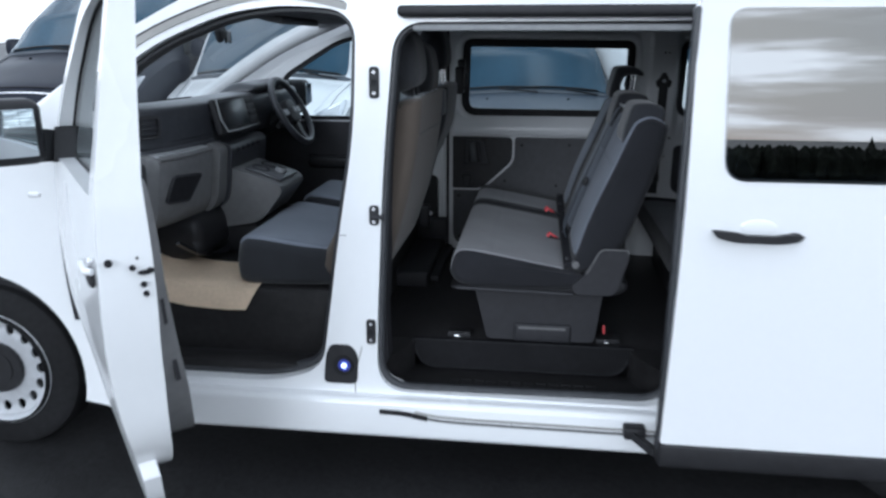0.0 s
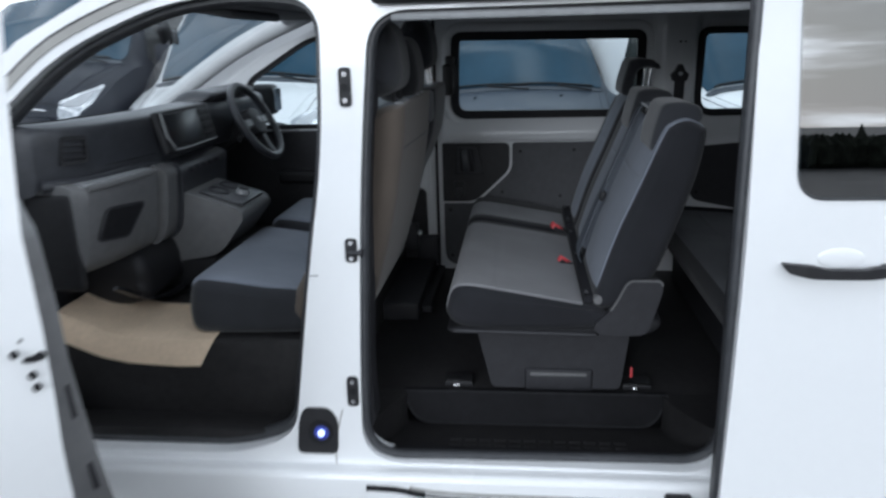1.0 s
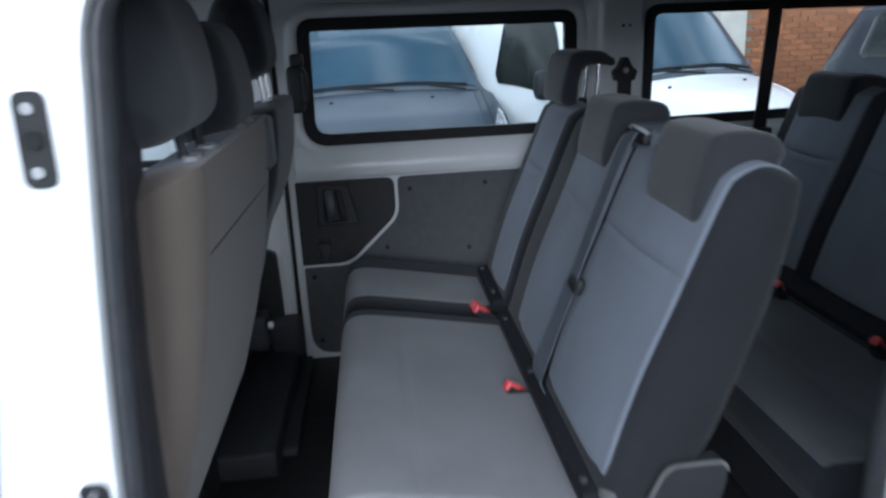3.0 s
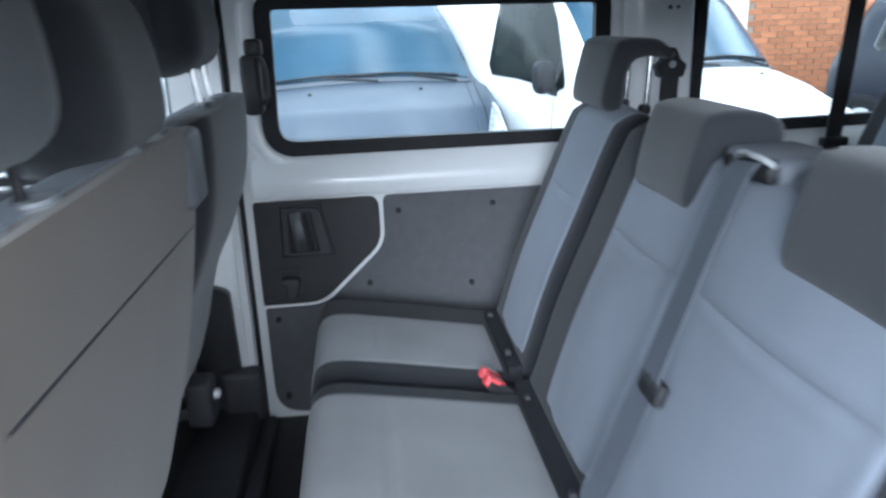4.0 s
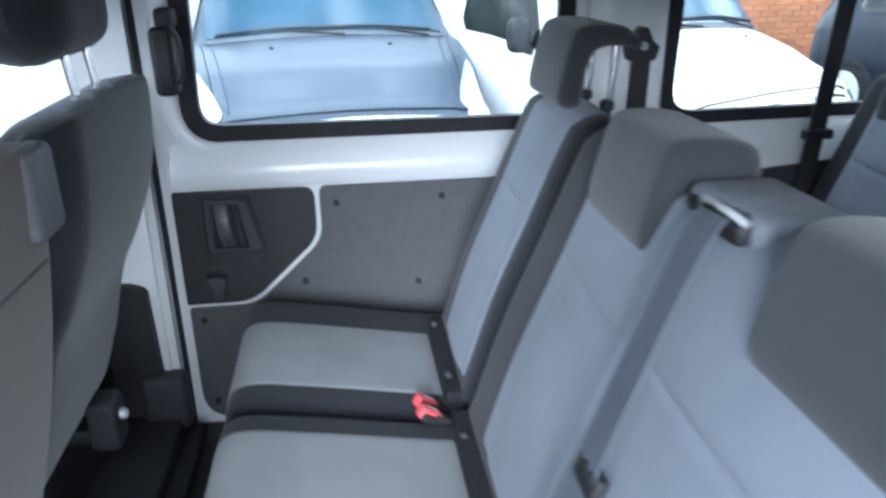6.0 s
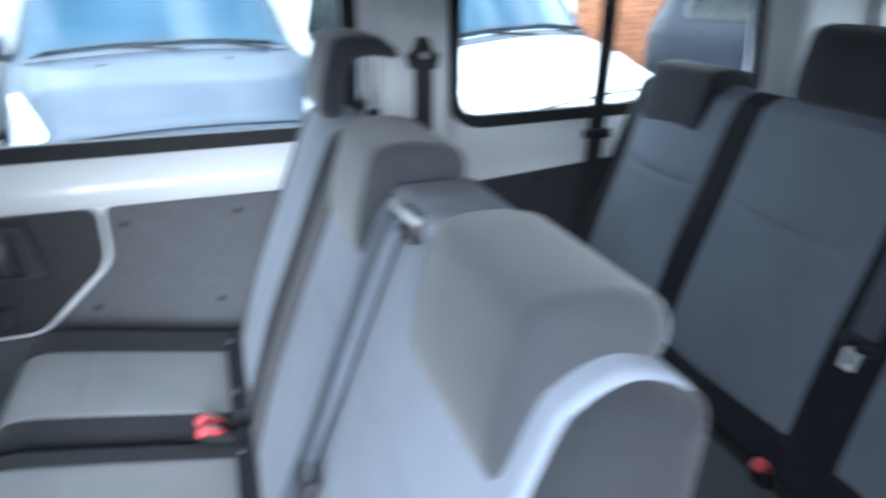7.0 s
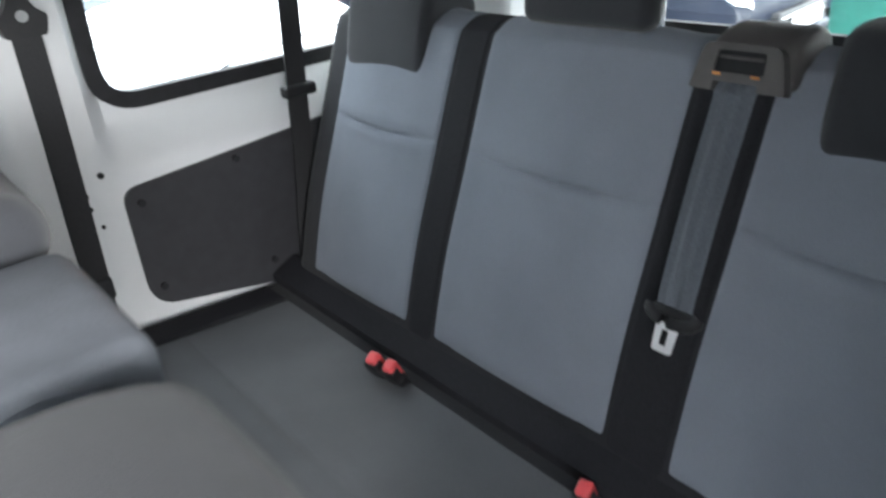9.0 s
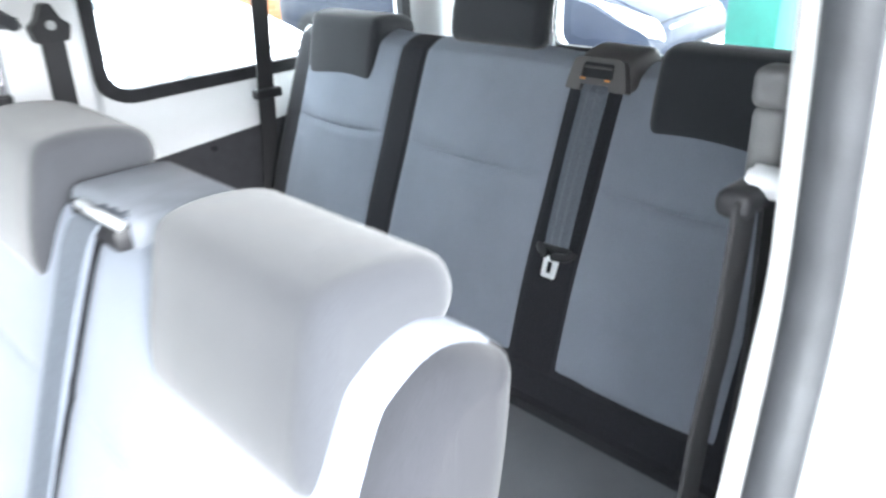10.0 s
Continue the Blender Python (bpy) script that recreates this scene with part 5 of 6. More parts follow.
# ---- cab ----
def front_seat(name, label, y0, y1, heads, xr, cover, rear):
    s = thing(name, label, "seat", "front seats", at=(0, 0, 0))
    prof = [(-0.27, 0.93), (-0.22, 1.05), (-0.13, 1.25), (-0.06, 1.40), (-0.020, 1.485), (0.025, 1.516), (0.080, 1.524), (0.098, 1.500)] + rear + [(-0.18, 0.85)]
    line = smooth_line(prof, 5, closed=True)
    b = part("backrest", pillow(line, y0, y1, 0.045, 6), cover, s, "dark grey cloth-covered backrest")
    if cover == FELT:
        zs = lambda f: 1.405 - 0.02 * f
        hit = lambda z: max(p.x + (q.x - p.x) * (z - p.y) / (q.y - p.y) for p, q in zip(line, line[1:] + line[:1]) if min(p.y, q.y) <= z <= max(p.y, q.y) and p.y != q.y)
        part("back_seam", sweep([(hit(zs(f)) - 0.0005, y0 + 0.045 + (y1 - y0 - 0.09) * f, zs(f)) for f in [k / 10 for k in range(11)]], disc(0.0022, 6)), CHARCOAL, b)
    part("light_panel", skin(smooth_line(prof[:7], 6), y0 + 0.06, y1 - 0.06, 0.004, 0.015), LIGHT_FABRIC, b)
    cprof = [(-0.59, 0.90), (-0.585, 0.98), (-0.56, 1.018), (-0.51, 1.023), (-0.35, 1.002), (-0.22, 0.985), (-0.15, 0.93), (-0.20, 0.86), (-0.45, 0.845), (-0.565, 0.85)]
    c = part("seat_cushion", pillow(smooth_line(cprof, 5, closed=True), y0 + 0.01, y1 - 0.01, 0.04, 6), DARK_FABRIC, s)
    part("light_panel", skin(smooth_line([(-0.580, 0.995), (-0.56, 1.020), (-0.51, 1.025), (-0.35, 1.004), (-0.23, 0.988)], 6), y0 + 0.03, y1 - 0.05, 0.004, 0.012, body=(y0 + 0.01, y1 - 0.01, 0.04)), LIGHT_FABRIC, c)
    part("seat_riser", block(-0.50, -0.18, y0 + 0.04, y1 - 0.04, 0.845, 0.90, 0.01), PLASTIC, s)
    for ym, hz in heads:
        hp = [(xr - 0.135, hz + 0.02), (xr - 0.145, hz + 0.10), (xr - 0.115, hz + 0.185), (xr - 0.065, hz + 0.205), (xr - 0.025, hz + 0.18), (xr - 0.006, hz + 0.10), (xr - 0.012, hz + 0.03), (xr - 0.07, hz)]
        h = part("headrest", pillow(smooth_line(hp, 5, closed=True), ym - 0.150, ym + 0.150, 0.075, 8), DARK_FABRIC, s, "charcoal fabric headrest")
        for dy in (-0.05, 0.05):
            part("post", sweep([(xr - 0.028, ym + dy, 1.50), (xr - 0.040, ym + dy, hz + 0.05)], disc(0.007, 10)), PLASTIC if cover == FELT else CHROME, h)
            part("post_guide", moved(cyl(0.019, 0.016, "z", (0, 0, 0), 16, bev=0.004), Matrix.Translation((xr - 0.022, ym + dy, 1.522)) @ Matrix.Diagonal((0.8, 1.5, 1, 1))), SILVER_TRIM, h)
    return s


ps = front_seat("front_double_seat", "two-place front passenger seat with grey felt back", 0.20, 0.890, ((0.345, 1.545), (0.690, 1.503)), 0.092, FELT, [(0.070, 1.29), (0.02, 1.08), (-0.05, 0.90)])
part("felt_corner", block(0.070, 0.1045, 0.80, 0.884, 1.415, 1.522, 0.012, 3), CORNER_GREY, ps, "pale grey corner patch")
front_seat("driver_seat", "charcoal fabric driver's seat with raised headrest", 0.965, 1.425, ((1.19, 1.575),), 0.085, DARK_FABRIC, [(0.084, 1.36), (0.042, 1.245), (0.004, 1.170), (-0.018, 1.10), (-0.040, 1.02), (-0.09, 0.90)])

trk = thing("seat_track", "black steel track of the driver's seat with a bright bolt", "seat track", at=(-0.06, 1.28, 0.845))
part("rail", block(-0.30, 0.03, -0.030, 0.030, 0.0, 0.030, 0.006, 2), PLASTIC, trk)
part("rear_bracket", block(-0.02, 0.035, -0.035, 0.035, -0.02, 0.085, 0.010, 3), CHARCOAL, trk)
part("bolt", cyl(0.011, 0.016, "x", (0.040, 0.0, 0.045), 12, bev=0.003), TONGUE, trk)

def loft(rings, cap=True):
    """A skin through rings of equal length."""
    bm = bmesh.new()
    vs = [[bm.verts.new(q) for q in ring] for ring in rings]
    k = len(vs[0])
    for a, b in zip(vs, vs[1:]):
        for j in range(k):
            bm.faces.new((a[j], a[(j + 1) % k], b[(j + 1) % k], b[j]))
    if cap:
        for ring in (vs[0], vs[-1]):
            bmesh.ops.triangulate(bm, faces=[bm.faces.new(ring)])
    return bm


dash = thing("dashboard", "black and grey dashboard with screen and steering wheel", "dashboard", at=(0, 0, 0))


def dash_shift(y):
    """The dashboard's face curves away towards the door."""
    return float(np.interp(y, [0.13, 0.17, 0.22, 0.30, 0.45, 0.65, 1.1, 1.6], [-0.17, -0.13, -0.095, -0.062, -0.030, -0.008, 0.0, 0.0]))


dprof = smooth_line([(-1.46, 1.24), (-1.16, 1.395), (-0.98, 1.474), (-0.87, 1.494), (-0.806, 1.488), (-0.778, 1.465), (-0.782, 1.39), (-0.792, 1.335), (-0.83, 1.308), (-1.1, 1.28)], 4, closed=True)
ys = [0.135, 0.15, 0.17, 0.20, 0.24, 0.30, 0.38, 0.48, 0.60, 0.75, 0.95, 1.2, 1.45, 1.58]
part("dash_top", loft([[(q[0] + (dash_shift(y) if q[0] > -1.2 else 0), y, q[1] - (0.02 if y < 0.14 else 0)) for q in dprof] for y in ys]), DASH, dash, "black soft dashboard top")
face = lambda y, z, out=0.0: Vector((-0.786 + dash_shift(y) + out + 0.10 * (z - 1.38), y, z))
part("lid_seam", sweep([face(y, 1.355, 0.001) for y in (0.27, 0.32, 0.38, 0.45, 0.52, 0.56)], disc(0.0022, 6)), RUBBER, dash)
part("top_seam", sweep([(-0.90 + dash_shift(y), y, 1.4935) for y in (0.17, 0.22, 0.30, 0.40, 0.52, 0.64)], disc(0.0022, 6)), RUBBER, dash)
part("dash_lip", sweep([face(y, 1.318, -0.004) for y in (0.15, 0.18, 0.22, 0.28, 0.36, 0.46, 0.58)], disc(0.020, 10)), DASH, dash)
# side vent
vm = Matrix.Translation(face(0.215, 1.418, 0.004)) @ pose(0, 0, 0, 0, -6, -38)
vent = part("vent", moved(plate(rounded([(-0.042, -0.045), (0.038, -0.040), (0.044, 0.036), (-0.030, 0.040)], 0.012), [rounded([(-0.034, -0.036), (0.031, -0.032), (0.036, 0.028), (-0.024, 0.032)], 0.008)], -0.012, 0.006, lambda u, v, d: Vector((-d, u, v))), vm), PLASTIC, dash, "black air vent with slats")
for k in range(4):
    part("slat", moved(block(-0.006, 0.010, -0.032, 0.034, -0.027 + 0.017 * k, -0.021 + 0.017 * k, 0.0015, 1), vm), CHARCOAL, vent)
# grey lower dashboard with an open pocket
lprof = smooth_line([(-1.10, 1.318), (-0.83, 1.322), (-0.772, 1.314), (-0.752, 1.292), (-0.756, 1.24), (-0.772, 1.12), (-0.80, 1.066), (-0.86, 1.045), (-1.10, 1.04)], 4, closed=True)
gb = part("lower_dash", loft([[(q[0] + dash_shift(y) * (0.55 if q[0] > -1.0 else 0) - (0.02 if k_ in (0, 9) else 0), y, q[1]) for q in lprof] for k_, y in enumerate((0.158, 0.168, 0.185, 0.22, 0.28, 0.34, 0.40, 0.45, 0.478, 0.488))]), GREY_PLASTIC, dash, "grey lower dashboard with an open pocket")
low = lambda y, z, out=0.0: Vector((float(np.interp(z, [1.12, 1.24, 1.292], [-0.772, -0.756, -0.752])) + dash_shift(y) * 0.55 + out, y, z))
pocket_line = rounded([(0.190, 1.150), (0.305, 1.138), (0.385, 1.226), (0.222, 1.240)], 0.016)
part("pocket", plate(pocket_line, [], -0.012, 0.012, lambda u, v, d: low(u, v, d)), RUBBER, gb, "dark open pocket")
part("pocket_rim", sweep([low(q[0], q[1], 0.009) for q in pocket_line], disc(0.005, 6), closed=True, up=(1, 0, 0)), CHARCOAL, gb)
part("shelf_rim", sweep([low(y, 1.300, -0.001) + Vector((0, 0, 0.008)) for y in (0.175, 0.22, 0.30, 0.38, 0.47)], disc(0.010, 8)), GREY_PLASTIC, gb)
part("shelf", sweep([low(y, 1.292, -0.03) + Vector((0, 0, 0.026)) for y in (0.18, 0.25, 0.35, 0.46)], flat(0.05, 0.008), up=(0, 0, 1)), SILVER_TRIM, gb, "speckled grey open shelf")
part("dash_column", loft([[(q[0] + 0.004, y, q[1]) for q in lprof] for y in (0.505, 0.515, 0.57, 0.582)]), GREY_PLASTIC, dash)
part("kick_panel", block(-1.02, -0.865, 0.150, 0.185, 1.00, 1.30, 0.02, 3), PLASTIC, dash)
hb = part("heater_box", pillow(smooth_line([(-1.05, 1.05), (-0.86, 1.06), (-0.80, 1.03), (-0.79, 0.95), (-0.82, 0.89), (-1.05, 0.87)], 4, closed=True), 0.36, 0.66, 0.05, 5), PLASTIC, dash, "black heater box under the dashboard")
part("box_edge", sweep(smooth_line([(-0.80, 0.20, 1.00), (-0.785, 0.34, 0.92), (-0.780, 0.48, 0.885), (-0.785, 0.60, 0.875)], 4), flat(0.018, 0.010)), SCREEN, hb)
# centre panel, console and screen
part("centre_panel", loft([[(q[0] + 0.012, y, q[1] - 0.004) for q in lprof] for y in (0.600, 0.612, 0.75, 0.93, 0.985, 0.998)]), DASH, dash, "black centre panel")
for k in range(5):
    part("switch", block(-0.748, -0.737, 0.655 + 0.055 * k, 0.695 + 0.055 * k, 1.272, 1.290, 0.003, 2), CHARCOAL, dash)
con = part("console", loft([[(q[0], y, q[1]) for q in rounded([(-1.0, 1.235), (-0.80, 1.225), (-0.715, 1.198), (-0.560, 1.150), (-0.540, 1.118), (-0.640, 0.985), (-0.80, 0.96), (-1.0, 0.95)], [0.02, 0.03, 0.03, 0.025, 0.03, 0.05, 0.03, 0.02], 4)] for y in (0.612, 0.628, 0.76, 0.885, 0.905)]), GREY_PLASTIC, dash, "grey centre console")
ctop = Matrix.Translation((-0.632, 0.765, 1.178)) @ pose(0, 0, 0, 0, 17, 0)
part("console_top", moved(block(-0.085, 0.078, -0.110, 0.105, -0.006, 0.006, 0.005, 2), ctop), DASH, con, "black console top")
for u, v in ((-0.035, -0.05), (-0.035, 0.05)):
    part("cup_holder", moved(join(sweep([(u + 0.034 * math.cos(a), v + 0.034 * math.sin(a), 0.007) for a in [2 * math.pi * k / 20 for k in range(20)]], disc(0.004, 6), closed=True, up=(0, 0, 1))), ctop), CHARCOAL, con)
part("gear_dial", moved(cyl(0.024, 0.022, "z", (0.035, 0.0, 0.014), 20, bev=0.004), ctop), SILVER_TRIM, con, "round gear dial with a silver rim")
part("dial_cap", moved(cyl(0.019, 0.006, "z", (0.035, 0.0, 0.027), 20, bev=0.002), ctop), PLASTIC, con)
part("console_foot", block(-1.0, -0.66, 0.625, 0.89, 0.845, 0.975, 0.02, 3), PLASTIC, dash)
sm = pose(-0.770, 0, 1.418, 0, -14, 0)
bz = part("screen_bezel", moved(block(-0.014, 0.014, 0.535, 0.945, -0.070, 0.074, 0.012, 3), sm), PLASTIC, dash)
part("screen", moved(block(0.010, 0.018, 0.580, 0.830, -0.050, 0.058, 0.003), sm), SCREEN, bz, "dark glossy screen")
part("bezel_trim", moved(sweep([(0.016, 0.560, 0.066), (0.016, 0.552, -0.010), (0.016, 0.585, -0.062), (0.016, 0.700, -0.066), (0.016, 0.925, -0.064)], disc(0.0035, 6), up=(1, 0, 0)), sm), SILVER_TRIM, bz, "silver line round the screen")
for k in range(4):
    part("screen_key", moved(block(0.012, 0.017, 0.846, 0.925, -0.042 + 0.025 * k, -0.026 + 0.025 * k, 0.002, 1), sm), CHARCOAL, bz)
part("cluster_hood", pillow(smooth_line([(-0.98, 1.46), (-0.90, 1.525), (-0.80, 1.525), (-0.775, 1.507), (-0.80, 1.485), (-0.86, 1.44)], 4, closed=True), 1.00, 1.50, 0.04, 5), DASH, dash)
cl = part("cluster", moved(block(-0.006, 0.006, 1.02, 1.47, -0.06, 0.06, 0.004), pose(-0.815, 0, 1.45, 0, -20, 0)), SCREEN, dash, "dark instrument cluster")
for y in (1.12, 1.37):
    part("dial", moved(sweep([(0.008, y + 0.045 * math.cos(a), 0.045 * math.sin(a)) for a in [2 * math.pi * k / 20 for k in range(20)]], disc(0.003, 6), closed=True, up=(1, 0, 0)), pose(-0.815, 0, 1.45, 0, -20, 0)), SILVER_TRIM, cl)
wm = Matrix.Translation((-0.690, 1.235, 1.388)) @ pose(0, 0, 0, 0, 62, 0)
swheel = part("steering_wheel", moved(cyl(0.045, 0.25, "z", (0, 0, -0.14), 16), wm), PLASTIC, dash, "black three-spoke steering wheel")
ringp = [(0.163 * math.cos(a), 0.168 * math.sin(a), 0) for a in [2 * math.pi * k / 40 for k in range(40)]]
part("rim", moved(sweep(ringp, disc(0.0155, 12), closed=True, up=(0, 0, 1)), wm), DASH, swheel)
hub = rounded([(-0.052, -0.062), (0.050, -0.070), (0.066, 0.0), (0.050, 0.070), (-0.052, 0.062), (-0.066, 0.0)], 0.03, 5)
part("hub", moved(loft([[(q[0] * f, q[1] * f, z) for q in hub] for f, z in ((1.0, -0.030), (1.0, -0.004), (0.90, 0.008), (0.55, 0.014))]), wm), CHARCOAL, swheel)
for a in (90, 270, 0):
    c, q = math.cos(radians(a)), math.sin(radians(a))
    sp = part("spoke", moved(sweep([(0.05 * c, 0.05 * q, -0.006), (0.110 * c, 0.110 * q, -0.008), (0.162 * c, 0.162 * q, 0)], flat(0.040, 0.014), up=(0, 0, 1)), wm), CHARCOAL, swheel)
    if a:
        part("spoke_trim", moved(sweep([(0.062 * c, 0.062 * q, 0.004), (0.115 * c, 0.115 * q, 0.001)], flat(0.026, 0.004), up=(0, 0, 1)), wm), SILVER_TRIM, sp, "silver spoke insert")
part("badge", moved(cyl(0.014, 0.006, "z", (0, 0, 0.016), 16), wm), SILVER_TRIM, swheel)
part("column_stalk", sweep([(-0.72, 1.20, 1.36), (-0.70, 1.10, 1.345), (-0.69, 1.03, 1.335)], disc(0.010, 8)), PLASTIC, dash)

mat = bmesh.new()
rows = []
for x, z in [(-1.00, 0.93), (-0.93, 0.900), (-0.86, 0.872), (-0.78, 0.857), (-0.68, 0.852), (-0.57, 0.852), (-0.505, 0.855)]:
    sag = 0.022 * math.sin((x + 1.0) * 5)
    line = [(0.46, z), (0.40, z), (0.33, z), (0.26, z), (0.215, z), (0.180, z - 0.005), (0.168, z - 0.040), (0.163, z - 0.090 + sag * 0.3)]
    rows.append([mat.verts.new((x + 0.010 * math.sin(y * 9) - max(0, 0.86 - q) * 0.55 * (x > -0.6), y, q + 0.003 * math.sin(y * 14 + x * 7))) for y, q in line])
for a, b in zip(rows, rows[1:]):
    for j in range(len(a) - 1):
        mat.faces.new((a[j], a[j + 1], b[j + 1], b[j]))
tagged(part("paper_floor_mat", mat, PAPER), "beige paper floor mat curling up on the cab floor", "floor mat")
mirror = thing("rear_view_mirror", "black interior mirror hanging behind the windscreen", "mirror", at=(-0.80, 0.74, 1.752))
part("mirror_shell", moved(block(-0.014, 0.014, -0.055, 0.020, -0.030, 0.030, 0.012, 3), pose(0, 0, 0, 28, 0, 0)), PLASTIC, mirror)
# Pale tag beside the mirror, between two dark bars
part("mirror_glass", block(-0.004, 0.003, 0.030, 0.075, -0.045, 0.000, 0.004), SILVER_TRIM, mirror)
for y in (0.030, 0.075):
    part("tag_bar", block(-0.005, 0.005, y - 0.004, y + 0.004, -0.050, 0.004, 0.002), PLASTIC, mirror)
part("stem", sweep([(-0.02, 0, 0.02), (-0.06, 0, 0.10)], disc(0.01, 8)), PLASTIC, mirror)
visor = thing("sun_visor", "grey sun visor with an orange warning label", "sun visor", at=(-0.46, 0.55, 1.79))
part("visor_pad", moved(block(-0.09, 0.06, -0.22, 0.22, -0.012, 0.012, 0.010, 3), pose(0, 0, 0, 0, 12, 0)), HEADLINER, visor)
part("warning_label", moved(block(-0.06, -0.02, -0.08, 0.0, -0.0145, -0.012, 0.0005, 1), pose(0, 0, 0, 0, 12, 0)), AMBER, visor)

# ---- parked vehicles outside ----
def parked(name, label, paint, cx, nose, half, z_nose, z_base, base, roof, length, turn=0, mh=0.085, rake=1.25, lamp=0.30, pillar=0.10, drop=0.05, rear_end=0.75, axle=0.85, blunt=0.84):
    """A vehicle whose nose points to the van: cx across, nose its front, heights above the ground."""
    v = thing(name, label, "car" if "van" not in name else "van", "vehicles parked outside", at=(cx, nose, GROUND))
    v.rotation_euler = (0, 0, radians(turn))
    run, belt = (roof - z_base) * rake, z_base - drop
    st = [0, 0.03, 0.09, 0.20, 0.5, base, base + 0.03, base + run * 0.5, base + run, base + run + 0.35, length - 0.35, length - 0.08, length]
    hw = [blunt, blunt + 0.05, blunt + 0.08, 0.965, 0.985, 1.0, 1.0, 1.0, 1.0, 1.0, 0.98, 0.94, 0.90]
    zs = [z_nose - 0.30, z_nose - 0.20, z_nose - 0.13, z_nose - 0.085, z_nose + (belt - z_nose) * 0.55 - 0.03, belt, belt, belt + 0.01, belt + 0.02, belt + 0.03, belt + 0.05, belt, belt - 0.1]
    zt = [z_nose - 0.24, z_nose - 0.12, z_nose - 0.05, z_nose, z_nose + (z_base - z_nose) * 0.55, z_base - 0.012, z_base + 0.008, (z_base + roof) / 2 + 0.03, roof - 0.035, roof, roof - 0.04, roof - 0.30, roof - 0.45]
    tw = [blunt - 0.22, blunt - 0.16, blunt - 0.10, 0.78, 0.81, 0.86, 0.88, 0.83, 0.77, 0.75, 0.72, 0.70, 0.68]
    lo = [0.30, 0.24, 0.21, 0.20, 0.20, 0.20, 0.20, 0.20, 0.20, 0.20, 0.22, 0.28, 0.34]

    def at(q, a):
        """A point of the body, q metres behind the nose; a runs from 0 at the sill over 3 at the shoulder and 4 at the roof's edge to 6 at the middle, and on to 12."""
        sgn, a = (-1, a) if a <= 6 else (1, 12 - a)
        w, s, t = half * np.interp(q, st, hw), np.interp(q, st, zs), np.interp(q, st, zt)
        e, b, drop = half * np.interp(q, st, tw), np.interp(q, st, lo), min(0.07, max(0.01, (t - s) * 0.4))
        ring = [(w * 0.93, b), (w * 0.99, b + 0.10), (w, b + (s - b) * 0.62), (w * 0.978, s), (e, t - drop), (e * 0.86, t - drop * 0.22), (0, t + 0.030)]
        k = min(int(a), 5)
        f = a - k
        x, z = ring[k][0] + (ring[k + 1][0] - ring[k][0]) * f, ring[k][1] + (ring[k + 1][1] - ring[k][1]) * f
        if k == 5:
            z = ring[5][1] + (ring[6][1] - ring[5][1]) * math.sin(f * math.pi / 2)
        bow = np.interp(q, [0, base, base + run, length], [0.17, 0.12, 0.05, 0.0])
        return Vector((sgn * x, q + bow * (x / half) ** 2, z))

    def proud(q, a, lift):
        d1, d2 = at(q + 0.02, a) - at(q - 0.02, a), at(q, a + 0.06) - at(q, a - 0.06)
        n = d2.cross(d1).normalized()
        return at(q, a) + n * lift * (1 if n.z > -0.3 else -1)

    def patch(corner, lift, n=14, m=10):
        """A sheet lying on the body: corner(u, w) gives q and a for u and w from 0 to 1; its corners are rounded."""
        g, grid = bmesh.new(), []
        for i in range(m + 1):
            w = i / m
            cut = 0.07 * max(0, 1 - min(w, 1 - w) / 0.12) ** 2
            grid.append([g.verts.new(proud(*corner(cut + (1 - 2 * cut) * k / n, w), lift)) for k in range(n + 1)])
        for p, r in zip(grid, grid[1:]):
            for k in range(n):
                g.faces.new((p[k], p[k + 1], r[k + 1], r[k]))
        geo = bmesh.ops.extrude_face_region(g, geom=g.faces[:])
        bmesh.ops.translate(g, vec=(0, 0.004, -0.006), verts=[e for e in geo["geom"] if isinstance(e, bmesh.types.BMVert)])
        return g

    bm, rings = bmesh.new(), []
    for i in range(61):
        q = length * (i / 60) ** 1.25
        rings.append([bm.verts.new(at(q, a)) for a in (0, 1, 2, 2.6, 3, 3.25, 3.6, 4, 4.4, 5, 5.3, 5.6, 6, 6.4, 6.7, 7, 7.6, 8, 8.4, 8.75, 9, 9.4, 10, 11, 12)])
    k = len(rings[0])
    for a, b in zip(rings, rings[1:]):
        for j in range(k):
            bm.faces.new((a[j], a[(j + 1) % k], b[(j + 1) % k], b[j]))
    bm.faces.new(rings[0])
    bm.faces.new(rings[-1])
    part("body", bm, paint, v)
    wsn = part("windscreen", patch(lambda u, w: (base + 0.05 + (run - 0.09) * w, 4 + pillar + (4 - 2 * pillar) * u), 0.014, 20, 14), SKY_SCREEN, v, "windscreen with a blue sky reflection in its colour")
    part("cowl", patch(lambda u, w: (base - 0.005 + 0.045 * w, 4.15 + 3.70 * u), 0.012, 24, 4), COWL_GREY, v, "black cowl under the windscreen")
    for u0, u1 in ((0.20, 0.54), (0.46, 0.76)):
        w_ = part("wiper", sweep([proud(base + 0.050 + 0.012 * math.sin(math.pi * f), 4.10 + 3.80 * (u0 + (u1 - u0) * f), 0.024) for f in [i / 8 for i in range(9)]], disc(0.010, 6)), RUBBER, wsn)
        part("wiper_arm", sweep([proud(base - 0.005, 4.10 + 3.80 * u1, 0.018), proud(base + 0.045, 4.10 + 3.80 * (u0 * 0.4 + u1 * 0.6), 0.024)], disc(0.008, 6)), RUBBER, w_)
